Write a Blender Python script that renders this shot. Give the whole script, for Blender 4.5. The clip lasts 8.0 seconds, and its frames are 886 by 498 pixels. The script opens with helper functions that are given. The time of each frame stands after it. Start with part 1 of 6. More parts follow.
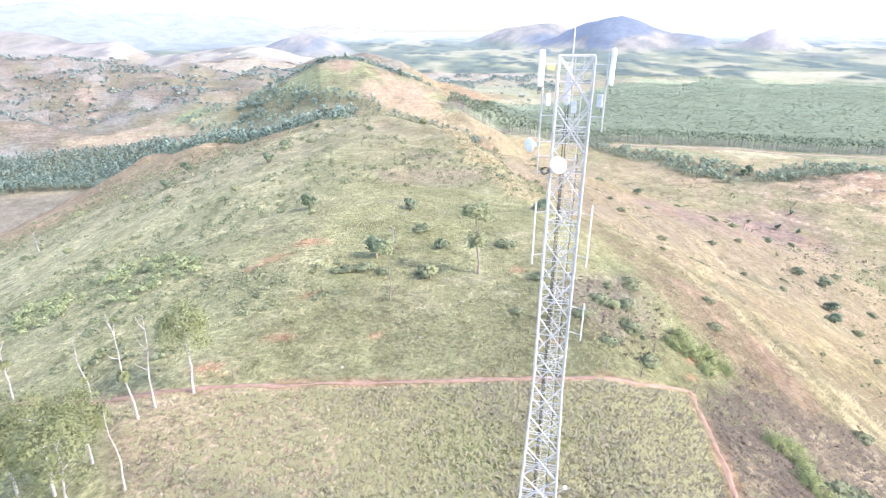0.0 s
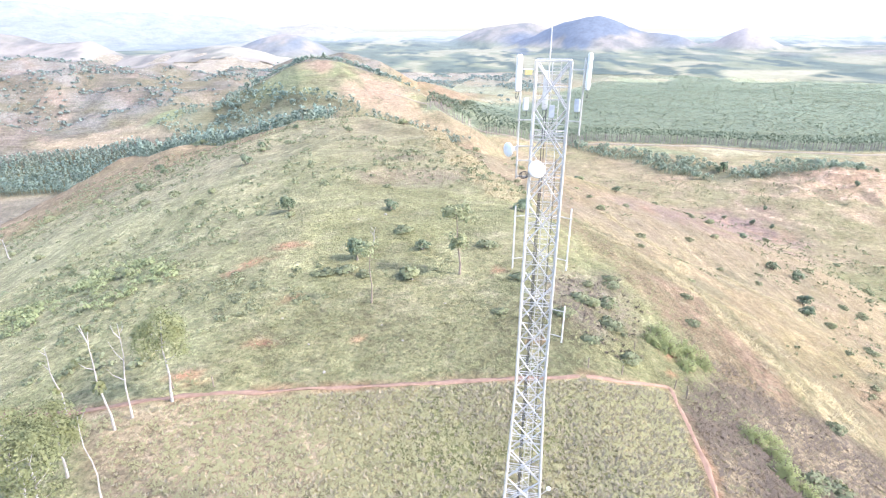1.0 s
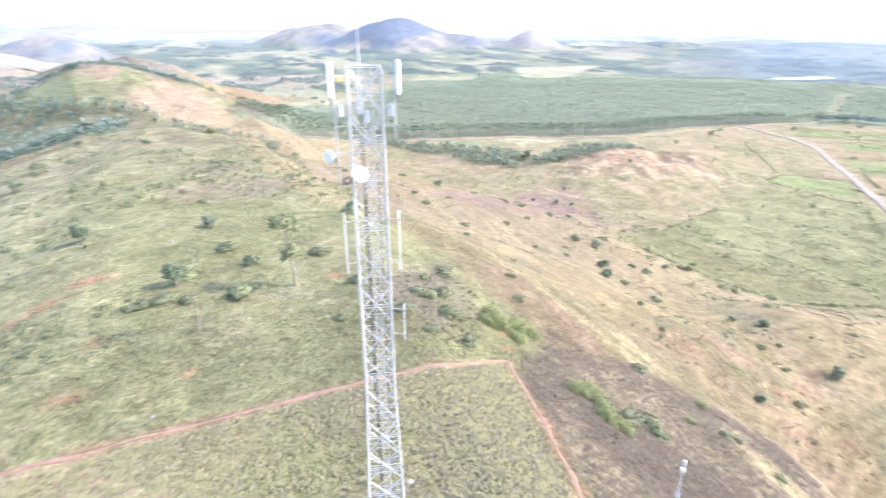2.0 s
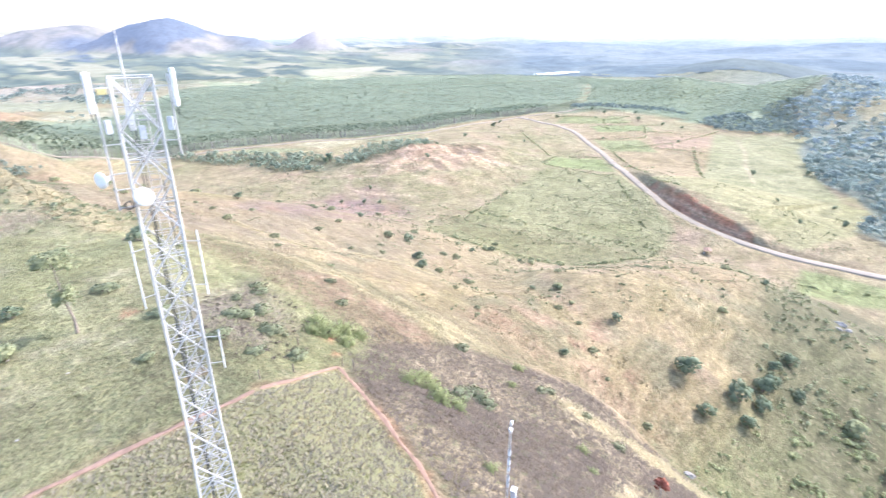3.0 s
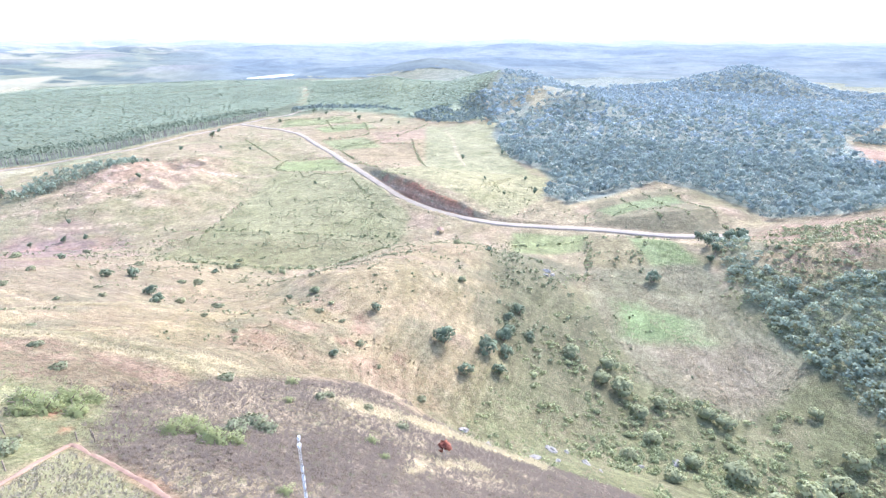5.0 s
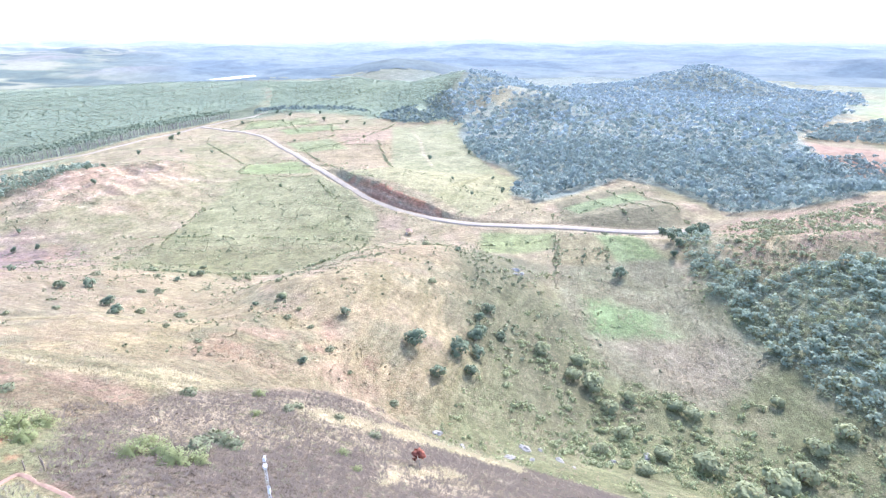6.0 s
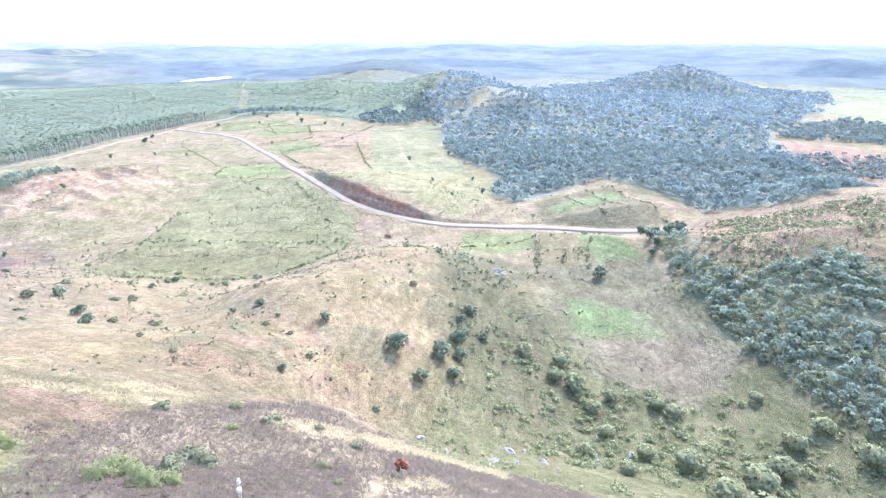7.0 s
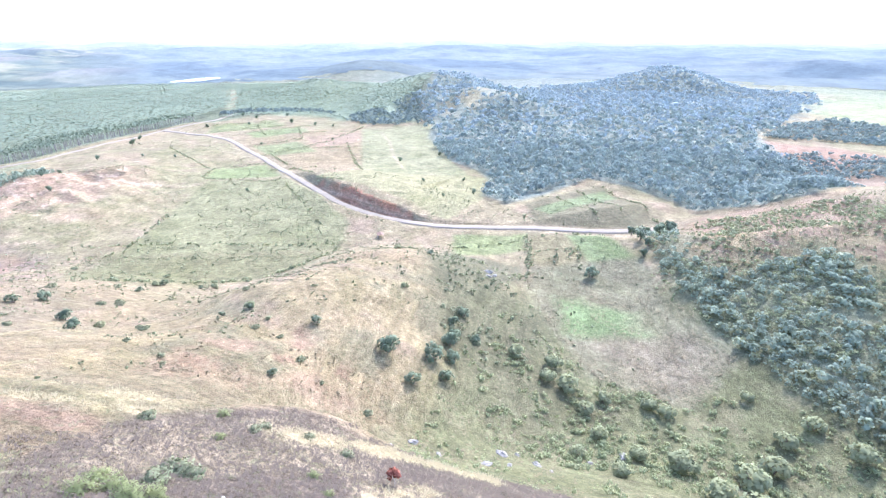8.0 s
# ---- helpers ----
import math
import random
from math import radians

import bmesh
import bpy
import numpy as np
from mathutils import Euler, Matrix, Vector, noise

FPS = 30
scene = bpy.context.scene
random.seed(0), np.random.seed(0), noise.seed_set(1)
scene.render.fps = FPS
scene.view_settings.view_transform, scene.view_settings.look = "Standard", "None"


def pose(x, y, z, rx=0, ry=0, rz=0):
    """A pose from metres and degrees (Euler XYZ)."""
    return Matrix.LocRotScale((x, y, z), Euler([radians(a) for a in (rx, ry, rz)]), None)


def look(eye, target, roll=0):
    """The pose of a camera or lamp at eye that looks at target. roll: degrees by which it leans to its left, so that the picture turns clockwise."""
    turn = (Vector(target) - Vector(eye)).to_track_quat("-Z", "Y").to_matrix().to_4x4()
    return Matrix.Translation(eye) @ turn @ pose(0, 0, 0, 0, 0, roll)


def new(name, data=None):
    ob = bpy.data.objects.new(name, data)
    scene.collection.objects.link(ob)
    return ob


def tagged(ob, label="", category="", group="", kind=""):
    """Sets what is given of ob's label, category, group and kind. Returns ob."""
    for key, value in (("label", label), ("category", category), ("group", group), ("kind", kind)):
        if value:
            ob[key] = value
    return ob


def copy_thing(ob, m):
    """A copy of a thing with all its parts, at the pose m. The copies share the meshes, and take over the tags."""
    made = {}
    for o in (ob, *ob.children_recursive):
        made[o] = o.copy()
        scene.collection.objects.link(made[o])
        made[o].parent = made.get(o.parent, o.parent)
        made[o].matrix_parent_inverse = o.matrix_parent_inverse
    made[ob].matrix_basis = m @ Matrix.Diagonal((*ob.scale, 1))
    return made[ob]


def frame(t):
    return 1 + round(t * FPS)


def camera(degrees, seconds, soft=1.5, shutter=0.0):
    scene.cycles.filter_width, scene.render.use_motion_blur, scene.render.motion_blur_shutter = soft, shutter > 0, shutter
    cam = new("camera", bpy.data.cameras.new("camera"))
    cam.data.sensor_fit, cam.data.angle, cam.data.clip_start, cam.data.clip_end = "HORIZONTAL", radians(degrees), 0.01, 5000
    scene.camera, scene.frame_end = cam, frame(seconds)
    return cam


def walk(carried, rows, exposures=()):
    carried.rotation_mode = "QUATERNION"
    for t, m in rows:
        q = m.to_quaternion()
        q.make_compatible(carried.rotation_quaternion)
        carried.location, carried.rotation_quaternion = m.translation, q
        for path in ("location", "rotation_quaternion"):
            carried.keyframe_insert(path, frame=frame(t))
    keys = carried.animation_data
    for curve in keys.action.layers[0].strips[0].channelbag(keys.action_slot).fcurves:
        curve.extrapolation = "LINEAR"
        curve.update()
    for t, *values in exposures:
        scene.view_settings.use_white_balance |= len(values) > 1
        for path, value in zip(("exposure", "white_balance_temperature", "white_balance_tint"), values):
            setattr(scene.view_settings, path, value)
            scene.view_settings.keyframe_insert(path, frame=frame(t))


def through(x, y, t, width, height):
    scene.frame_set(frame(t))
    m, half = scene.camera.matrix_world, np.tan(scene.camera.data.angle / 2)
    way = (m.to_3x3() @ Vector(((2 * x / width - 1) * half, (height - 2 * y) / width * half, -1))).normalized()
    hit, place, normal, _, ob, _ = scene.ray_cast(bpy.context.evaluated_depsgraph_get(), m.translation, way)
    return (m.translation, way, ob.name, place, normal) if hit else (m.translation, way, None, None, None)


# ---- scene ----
# ---- camera: a drone that turns beside the tower, then drifts ahead ----
cam = camera(79.73, 8.0, soft=1.3, shutter=0.35)
PATH = [
    (0.0, 0.00, 0.00, 36.00, -0.00, -22.41, -0.03),
    (0.5, 0.02, 0.09, 36.06, -2.13, -22.42, -0.04),
    (1.0, 0.06, 0.17, 36.23, -2.15, -22.45, -0.07),
    (1.4, 0.09, 0.21, 36.31, -4.00, -22.46, -0.01),
    (1.5, 0.10, 0.22, 36.34, -6.06, -22.46, 0.01),
    (1.7, 0.10, 0.15, 36.40, -11.50, -22.42, 0.00),
    (1.9, 0.10, 0.07, 36.46, -17.60, -22.39, -0.01),
    (2.0, 0.09, 0.04, 36.49, -21.34, -22.37, -0.01),
    (2.2, 0.08, -0.01, 36.52, -26.30, -22.34, -0.03),
    (3.3, 0.01, -0.26, 36.66, -48.10, -22.18, -0.15),
    (3.5, 0.00, -0.31, 36.68, -51.62, -22.15, -0.17),
    (4.0, -0.32, -0.30, 36.84, -62.85, -22.10, -0.09),
    (4.3, -0.41, -0.11, 36.71, -67.10, -22.07, -0.12),
    (4.5, -0.47, 0.01, 36.62, -69.04, -22.04, -0.13),
    (5.0, -0.17, 0.22, 36.58, -71.34, -22.04, -0.13),
    (6.3, 1.80, 0.74, 36.57, -75.80, -22.00, -0.17),
    (6.5, 2.10, 0.82, 36.57, -76.27, -21.99, -0.17),
    (7.0, 3.08, 1.04, 36.57, -77.13, -21.96, -0.16),
    (7.5, 4.01, 1.27, 36.58, -77.39, -21.91, -0.09),
    (8.0, 4.48, 1.39, 36.58, -78.14, -21.90, -0.08),
]
walk(cam, [(t, pose(x, y, z, 0, 0, yaw) @ pose(0, 0, 0, 90 + pitch) @ pose(0, 0, 0, 0, 0, roll)) for t, x, y, z, yaw, pitch, roll in PATH],
     exposures=[(0, 2.47, 6130, 17), (2.0, 2.47, 6080, 17), (5.0, 2.52, 5680, 18.5), (8.0, 2.57, 5540, 19.5)])

# ---- sun and sky ----
SUN_AZ, SUN_EL = 107.0, 42.0
world = bpy.data.worlds.new("world")
scene.world = world
world.use_nodes = True
wt = world.node_tree
sky = wt.nodes.new("ShaderNodeTexSky")
sky.sky_type, sky.sun_disc = "NISHITA", False
sky.sun_elevation, sky.sun_rotation = radians(SUN_EL), radians(SUN_AZ)
sky.dust_density, sky.air_density, sky.altitude = 2.6, 1.0, 300.0
wt.links.new(sky.outputs[0], wt.nodes["Background"].inputs[0])
wt.nodes["Background"].inputs[1].default_value = 0.15
sun = new("sun", bpy.data.lights.new("sun", "SUN"))
sun.data.energy, sun.data.angle, sun.data.color = 1.2, radians(2.5), (1.0, 0.95, 0.87)
sd = Vector((math.sin(radians(SUN_AZ)) * math.cos(radians(SUN_EL)), math.cos(radians(SUN_AZ)) * math.cos(radians(SUN_EL)), math.sin(radians(SUN_EL))))
sun.matrix_world = look(sd * 500, (0, 0, 0))


# ---- materials ----
def nodes(name):
    m = bpy.data.materials.new(name)
    m.use_nodes = True
    return m, m.node_tree, m.node_tree.nodes["Principled BSDF"]


def node(nt, kind, **put):
    n = nt.nodes.new("ShaderNode" + kind)
    for k, v in put.items():
        n.inputs[k].default_value = v
    return n


def mix(nt, kind, fac, a, b):
    n = nt.nodes.new("ShaderNodeMix")
    n.data_type, n.blend_type = "RGBA", kind
    for slot, v in ((0, fac), (6, a), (7, b)):
        if hasattr(v, "links"):
            nt.links.new(v, n.inputs[slot])
        else:
            n.inputs[slot].default_value = v
    return n.outputs[2]


def remap(nt, value, a, b, c, d):
    n = nt.nodes.new("ShaderNodeMapRange")
    nt.links.new(value, n.inputs[0])
    for i, v in enumerate((a, b, c, d)):
        n.inputs[1 + i].default_value = v
    return n.outputs[0]


def grain(nt, scale, detail=4.0, rough=0.6):
    """Noise in metres of the object's own space."""
    tc = nt.nodes.new("ShaderNodeTexCoord")
    n = node(nt, "TexNoise", Scale=scale, Detail=detail, Roughness=rough)
    nt.links.new(tc.outputs["Object"], n.inputs["Vector"])
    return n.outputs["Fac"]


def gray(nt, value):
    n = nt.nodes.new("ShaderNodeCombineColor")
    for i in range(3):
        nt.links.new(value, n.inputs[i])
    return n.outputs[0]


def bumped(nt, bsdf, value, strength, distance):
    b = node(nt, "Bump", Strength=strength, Distance=distance)
    nt.links.new(value, b.inputs["Height"])
    nt.links.new(b.outputs[0], bsdf.inputs["Normal"])


def ground_material():
    m, nt, b = nodes("land")
    at = nt.nodes.new("ShaderNodeAttribute")
    at.attribute_name = "cover"
    big, mid, fine, speck = grain(nt, 0.045), grain(nt, 0.3), grain(nt, 1.6, 5, 0.7), grain(nt, 0.75, 2)
    c = mix(nt, "MULTIPLY", 1.0, at.outputs[0], gray(nt, remap(nt, big, 0.25, 0.75, 0.84, 1.16)))
    c = mix(nt, "MULTIPLY", 1.0, c, gray(nt, remap(nt, mid, 0.3, 0.7, 0.78, 1.2)))
    c = mix(nt, "MULTIPLY", 1.0, c, gray(nt, remap(nt, fine, 0.28, 0.72, 0.45, 1.55)))
    # cattle treads and wash lines that follow the contours
    tc, mp = nt.nodes.new("ShaderNodeTexCoord"), nt.nodes.new("ShaderNodeMapping")
    mp.inputs["Scale"].default_value = (0.07, 0.07, 1.1)
    nt.links.new(tc.outputs["Object"], mp.inputs["Vector"])
    tread = node(nt, "TexNoise", Scale=1.0, Detail=4.0, Roughness=0.65)
    nt.links.new(mp.outputs[0], tread.inputs["Vector"])
    c = mix(nt, "MULTIPLY", 1.0, c, gray(nt, remap(nt, tread.outputs["Fac"], 0.35, 0.65, 0.8, 1.18)))
    broad = nt.nodes.new("ShaderNodeMapping")
    broad.inputs["Scale"].default_value = (0.018, 0.018, 0.3)
    nt.links.new(tc.outputs["Object"], broad.inputs["Vector"])
    band = node(nt, "TexNoise", Scale=1.0, Detail=5.0, Roughness=0.6)
    nt.links.new(broad.outputs[0], band.inputs["Vector"])
    c = mix(nt, "MULTIPLY", remap(nt, band.outputs["Fac"], 0.48, 0.62, 0.0, 0.55), c, (0.72, 0.76, 0.66, 1))
    tuss = node(nt, "TexVoronoi", Scale=0.42)
    nt.links.new(tc.outputs["Object"], tuss.inputs["Vector"])
    c = mix(nt, "MULTIPLY", 1.0, c, gray(nt, remap(nt, tuss.outputs["Distance"], 0.1, 0.8, 0.86, 1.12)))
    # dark tussocks and bald spots, a pace or two across
    tus = node(nt, "TexVoronoi", Scale=0.34, Randomness=1.0)
    nt.links.new(tc.outputs["Object"], tus.inputs["Vector"])
    c = mix(nt, "MULTIPLY", remap(nt, tus.outputs["Distance"], 0.1, 0.36, 0.45, 0.0), c, (0.55, 0.57, 0.48, 1))
    bald = node(nt, "TexNoise", Scale=0.14, Detail=6.0, Roughness=0.72)
    nt.links.new(tc.outputs["Object"], bald.inputs["Vector"])
    c = mix(nt, "MULTIPLY", 1.0, c, gray(nt, remap(nt, bald.outputs["Fac"], 0.32, 0.68, 0.84, 1.17)))
    # dry stalks and greener spots among the grass
    c = mix(nt, "MIX", remap(nt, speck, 0.55, 0.66, 0.0, 0.42), c, (0.1, 0.115, 0.055, 1))
    c = mix(nt, "MIX", remap(nt, grain(nt, 0.5, 3), 0.58, 0.72, 0.0, 0.3), c, (0.32, 0.27, 0.18, 1))
    nt.links.new(c, b.inputs["Base Color"])
    b.inputs["Roughness"].default_value = 0.95
    b.inputs["Specular IOR Level"].default_value = 0.1
    bumped(nt, b, fine, 1.0, 0.55)
    return m


def leaf_material(name, dark, light, warm=None, through=0.25, haze_sheen=0.2):
    """Leaves: varied from clump to clump and from plant to plant, some light through them, a bluish sheen that imitates
    haze.
    """
    m, nt, b = nodes(name)
    geo, info = nt.nodes.new("ShaderNodeNewGeometry"), nt.nodes.new("ShaderNodeObjectInfo")
    tone = nt.nodes.new("ShaderNodeAttribute")
    tone.attribute_name = "tone"
    c = mix(nt, "MIX", remap(nt, geo.outputs["Random Per Island"], 0, 1, 0.3, 0.7), (*dark, 1), (*light, 1))
    c = mix(nt, "MULTIPLY", 1.0, c, gray(nt, remap(nt, tone.outputs["Fac"], -1, 1, 0.68, 1.32)))
    patch = grain(nt, 0.05, 2)
    c = mix(nt, "MIX", remap(nt, patch, 0.45, 0.68, 0.0, 0.6), c, (*(warm or light), 1))
    c = mix(nt, "MULTIPLY", 1.0, c, gray(nt, remap(nt, info.outputs["Random"], 0, 1, 0.93, 1.07)))
    nt.links.new(c, b.inputs["Base Color"])
    b.inputs["Roughness"].default_value = 0.8
    b.inputs["Specular IOR Level"].default_value = 0.08
    b.inputs["Sheen Weight"].default_value, b.inputs["Sheen Roughness"].default_value = haze_sheen, 0.6
    b.inputs["Sheen Tint"].default_value = (0.86, 0.93, 1.0, 1)
    tr, ms = nt.nodes.new("ShaderNodeBsdfTranslucent"), nt.nodes.new("ShaderNodeMixShader")
    nt.links.new(c, tr.inputs[0])
    ms.inputs[0].default_value = through
    nt.links.new(b.outputs[0], ms.inputs[1])
    nt.links.new(tr.outputs[0], ms.inputs[2])
    nt.links.new(ms.outputs[0], nt.nodes["Material Output"].inputs[0])
    return m


def plain_material(name, dark, light, scale, rough=0.8, metal=0.0, bump=0.3, size=0.02, spec=0.3):
    m, nt, b = nodes(name)
    n, coarse = grain(nt, scale, 5, 0.65), grain(nt, scale * 0.12, 3)
    c = mix(nt, "MIX", remap(nt, n, 0.3, 0.7, 0, 1), (*dark, 1), (*light, 1))
    c = mix(nt, "MULTIPLY", 1.0, c, gray(nt, remap(nt, coarse, 0.3, 0.7, 0.85, 1.12)))
    nt.links.new(c, b.inputs["Base Color"])
    nt.links.new(remap(nt, n, 0.2, 0.8, rough - 0.1, min(1, rough + 0.1)), b.inputs["Roughness"])
    b.inputs["Metallic"].default_value, b.inputs["Specular IOR Level"].default_value = metal, spec
    bumped(nt, b, n, bump, size)
    return m


def distance_material():
    """Far country, pale with distance; a faint added emission stands in for the glow of haze."""
    m, nt, b = nodes("far country")
    at = nt.nodes.new("ShaderNodeAttribute")
    at.attribute_name = "cover"
    c = mix(nt, "MULTIPLY", 1.0, at.outputs[0], gray(nt, remap(nt, grain(nt, 0.012, 6, 0.65), 0.3, 0.7, 0.86, 1.14)))
    c = mix(nt, "MULTIPLY", 1.0, c, gray(nt, remap(nt, grain(nt, 0.05, 4, 0.7), 0.3, 0.7, 0.9, 1.1)))
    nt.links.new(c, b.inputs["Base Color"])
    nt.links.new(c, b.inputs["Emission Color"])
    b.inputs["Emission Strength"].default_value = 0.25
    b.inputs["Roughness"].default_value, b.inputs["Specular IOR Level"].default_value = 1.0, 0.0
    return m


LAND, DISTANCE = ground_material(), distance_material()
GALV = plain_material("galvanised steel", (0.42, 0.402, 0.37), (0.56, 0.538, 0.498), 9.0, 0.5, 0.1, 0.1, 0.004)
CABLE = plain_material("dark cable", (0.04, 0.04, 0.042), (0.08, 0.08, 0.08), 20.0, 0.6)
WHITE = plain_material("white radome", (0.58, 0.57, 0.55), (0.7, 0.69, 0.66), 6.0, 0.4, 0.0, 0.05, 0.003)
GREYBOX = plain_material("light grey case", (0.4, 0.41, 0.42), (0.52, 0.52, 0.52), 8.0, 0.5, 0.0, 0.1, 0.003)
YELLOW = plain_material("yellow paint", (0.62, 0.5, 0.2), (0.75, 0.62, 0.3), 8.0, 0.5)
ROAD = plain_material("pale road gravel", (0.19, 0.16, 0.118), (0.26, 0.222, 0.165), 0.8, 0.9, 0.0, 0.3, 0.05)
SOIL = plain_material("red soil", (0.16, 0.1, 0.068), (0.26, 0.168, 0.118), 1.3, 0.95, 0.0, 0.6, 0.08)
BARK_PALE = plain_material("pale smooth bark", (0.24, 0.21, 0.18), (0.46, 0.43, 0.39), 2.2, 0.8, 0.0, 0.4, 0.02)
BARK_DARK = plain_material("brown bark", (0.16, 0.12, 0.09), (0.3, 0.25, 0.2), 3.0, 0.9, 0.0, 0.5, 0.03)
STONE = plain_material("pale boulder", (0.22, 0.205, 0.175), (0.34, 0.315, 0.27), 1.5, 0.9, 0.0, 0.6, 0.06)
EUCA = leaf_material("eucalyptus leaves", (0.185, 0.198, 0.095), (0.262, 0.275, 0.138), (0.265, 0.272, 0.132), 0.45, 0.0)
BROAD = leaf_material("broad leaves", (0.125, 0.16, 0.1), (0.195, 0.238, 0.145), (0.2, 0.23, 0.13), 0.38, 0.03)
SHRUB = leaf_material("shrub leaves", (0.215, 0.235, 0.13), (0.335, 0.355, 0.19), (0.35, 0.345, 0.195), 0.42, 0.03)
LIME = leaf_material("fresh green shrub leaves", (0.205, 0.235, 0.1), (0.29, 0.32, 0.15), (0.29, 0.305, 0.15), 0.45, 0.0)
MEADOW = leaf_material("soft green bush leaves", (0.21, 0.238, 0.118), (0.325, 0.355, 0.182), (0.32, 0.332, 0.178), 0.4, 0.03)
WOODS = leaf_material("forest leaves", (0.152, 0.197, 0.182), (0.228, 0.278, 0.243), (0.275, 0.318, 0.255), 0.44, 0.02)
# the forest leaves again, paled and blued to stand in for haze
WOODS_HAZY = leaf_material("haze-paled forest leaves", (0.225, 0.283, 0.292), (0.275, 0.334, 0.336), (0.298, 0.352, 0.34), 0.46, 0.02)
PLANT = leaf_material("plantation leaves", (0.165, 0.202, 0.132), (0.205, 0.245, 0.16), (0.23, 0.266, 0.168), 0.15, 0.03)
HILLWOOD = leaf_material("thicket leaves", (0.195, 0.238, 0.176), (0.285, 0.332, 0.232), (0.31, 0.35, 0.232), 0.46, 0.03)
TRUNKS = plain_material("plantation bark", (0.2, 0.16, 0.15), (0.33, 0.28, 0.26), 0.9, 0.9, 0.0, 0.3, 0.03)
PINE = leaf_material("dark plantation leaves", (0.122, 0.178, 0.145), (0.19, 0.246, 0.192), (0.21, 0.246, 0.178), 0.15, 0.08)
DRY = leaf_material("dry grass blades", (0.18, 0.15, 0.09), (0.28, 0.235, 0.15), (0.24, 0.2, 0.12), 0.15, 0.0)
STRAW = leaf_material("pale straw blades", (0.3, 0.26, 0.15), (0.45, 0.395, 0.245), (0.38, 0.33, 0.195), 0.25, 0.0)
GREENGRASS = leaf_material("grass blades", (0.15, 0.155, 0.075), (0.25, 0.25, 0.13), (0.2, 0.2, 0.1), 0.15, 0.0)
PURPLE = leaf_material("withered grass", (0.11, 0.09, 0.07), (0.172, 0.142, 0.111), (0.156, 0.128, 0.094), 0.15, 0.0)
CROP = leaf_material("withered crop leaves", (0.21, 0.2, 0.103), (0.31, 0.292, 0.16), (0.26, 0.255, 0.125), 0.2, 0.0)
HUSK = leaf_material("pale crop husks", (0.24, 0.208, 0.14), (0.37, 0.325, 0.225), (0.3, 0.27, 0.175), 0.2, 0.0)
SCRUB = leaf_material("dull scrub leaves", (0.165, 0.185, 0.105), (0.245, 0.265, 0.15), (0.25, 0.25, 0.15), 0.38, 0.03)
RUST = leaf_material("rust brown dead leaves", (0.2, 0.07, 0.045), (0.3, 0.115, 0.075), None, 0.15, 0.0)
WATER = bpy.data.materials.new("lake water")
WATER.use_nodes = True
wb = WATER.node_tree.nodes["Principled BSDF"]
wb.inputs["Base Color"].default_value, wb.inputs["Roughness"].default_value = (0.25, 0.27, 0.26, 1), 0.12
bumped(WATER.node_tree, wb, grain(WATER.node_tree, 0.4), 0.15, 0.05)


# ---- mesh helpers ----
def mesh_of(name, verts, faces, material, upright=False):
    """A mesh from an array of places (n, 3), or of places, outward ways and tones (n, 7), and an (m, k) array of corners."""
    rows, faces = np.asarray(verts, np.float32), np.asarray(faces, np.int32)
    verts = np.ascontiguousarray(rows[:, :3])
    me = bpy.data.meshes.new(name)
    me.vertices.add(len(verts))
    me.vertices.foreach_set("co", verts.ravel())
    me.loops.add(faces.size)
    me.loops.foreach_set("vertex_index", faces.ravel())
    me.polygons.add(len(faces))
    me.polygons.foreach_set("loop_start", np.arange(len(faces), dtype=np.int32) * faces.shape[1])
    me.update(calc_edges=True)
    me.validate()
    me.materials.append(material)
    if upright:
        me.polygons.foreach_set("use_smooth", np.ones(len(me.polygons), bool))
        me.normals_split_custom_set_from_vertices(np.tile(np.array([[0, 0, 1]], np.float32), (len(me.vertices), 1)))
    elif rows.shape[1] == 7:
        me.polygons.foreach_set("use_smooth", np.ones(len(me.polygons), bool))
        me.normals_split_custom_set_from_vertices(rows[:, 3:6])
    if rows.shape[1] == 7:
        me.attributes.new("tone", "FLOAT", "POINT").data.foreach_set("value", np.ascontiguousarray(rows[:, 6]))
    return me


def shaded(v, ways, per, tone=0.0):
    """Places with an outward way for each leaf of so many corners, and a tone."""
    return np.concatenate([v, np.repeat(ways, per, 0), np.full((len(v), 1), tone)], 1)


def join(pieces):
    """Several (verts, faces) pairs as one."""
    vs, fs, n = [], [], 0
    wide = max(v.shape[1] for v, f in pieces)
    for v, f in pieces:
        vs.append(np.pad(v, ((0, 0), (0, wide - v.shape[1]))))
        fs.append(np.asarray(f) + n)
        n += len(v)
    return np.concatenate(vs), np.concatenate(fs)


def thing(name, label, category, group="", kind="", place=None):
    ob = new(name)
    if place is not None:
        ob.matrix_basis = place
    return tagged(ob, label, category, group, kind)


def part(name, me, parent, label=""):
    ob = new(name, me)
    ob.parent = parent
    return tagged(ob, label)


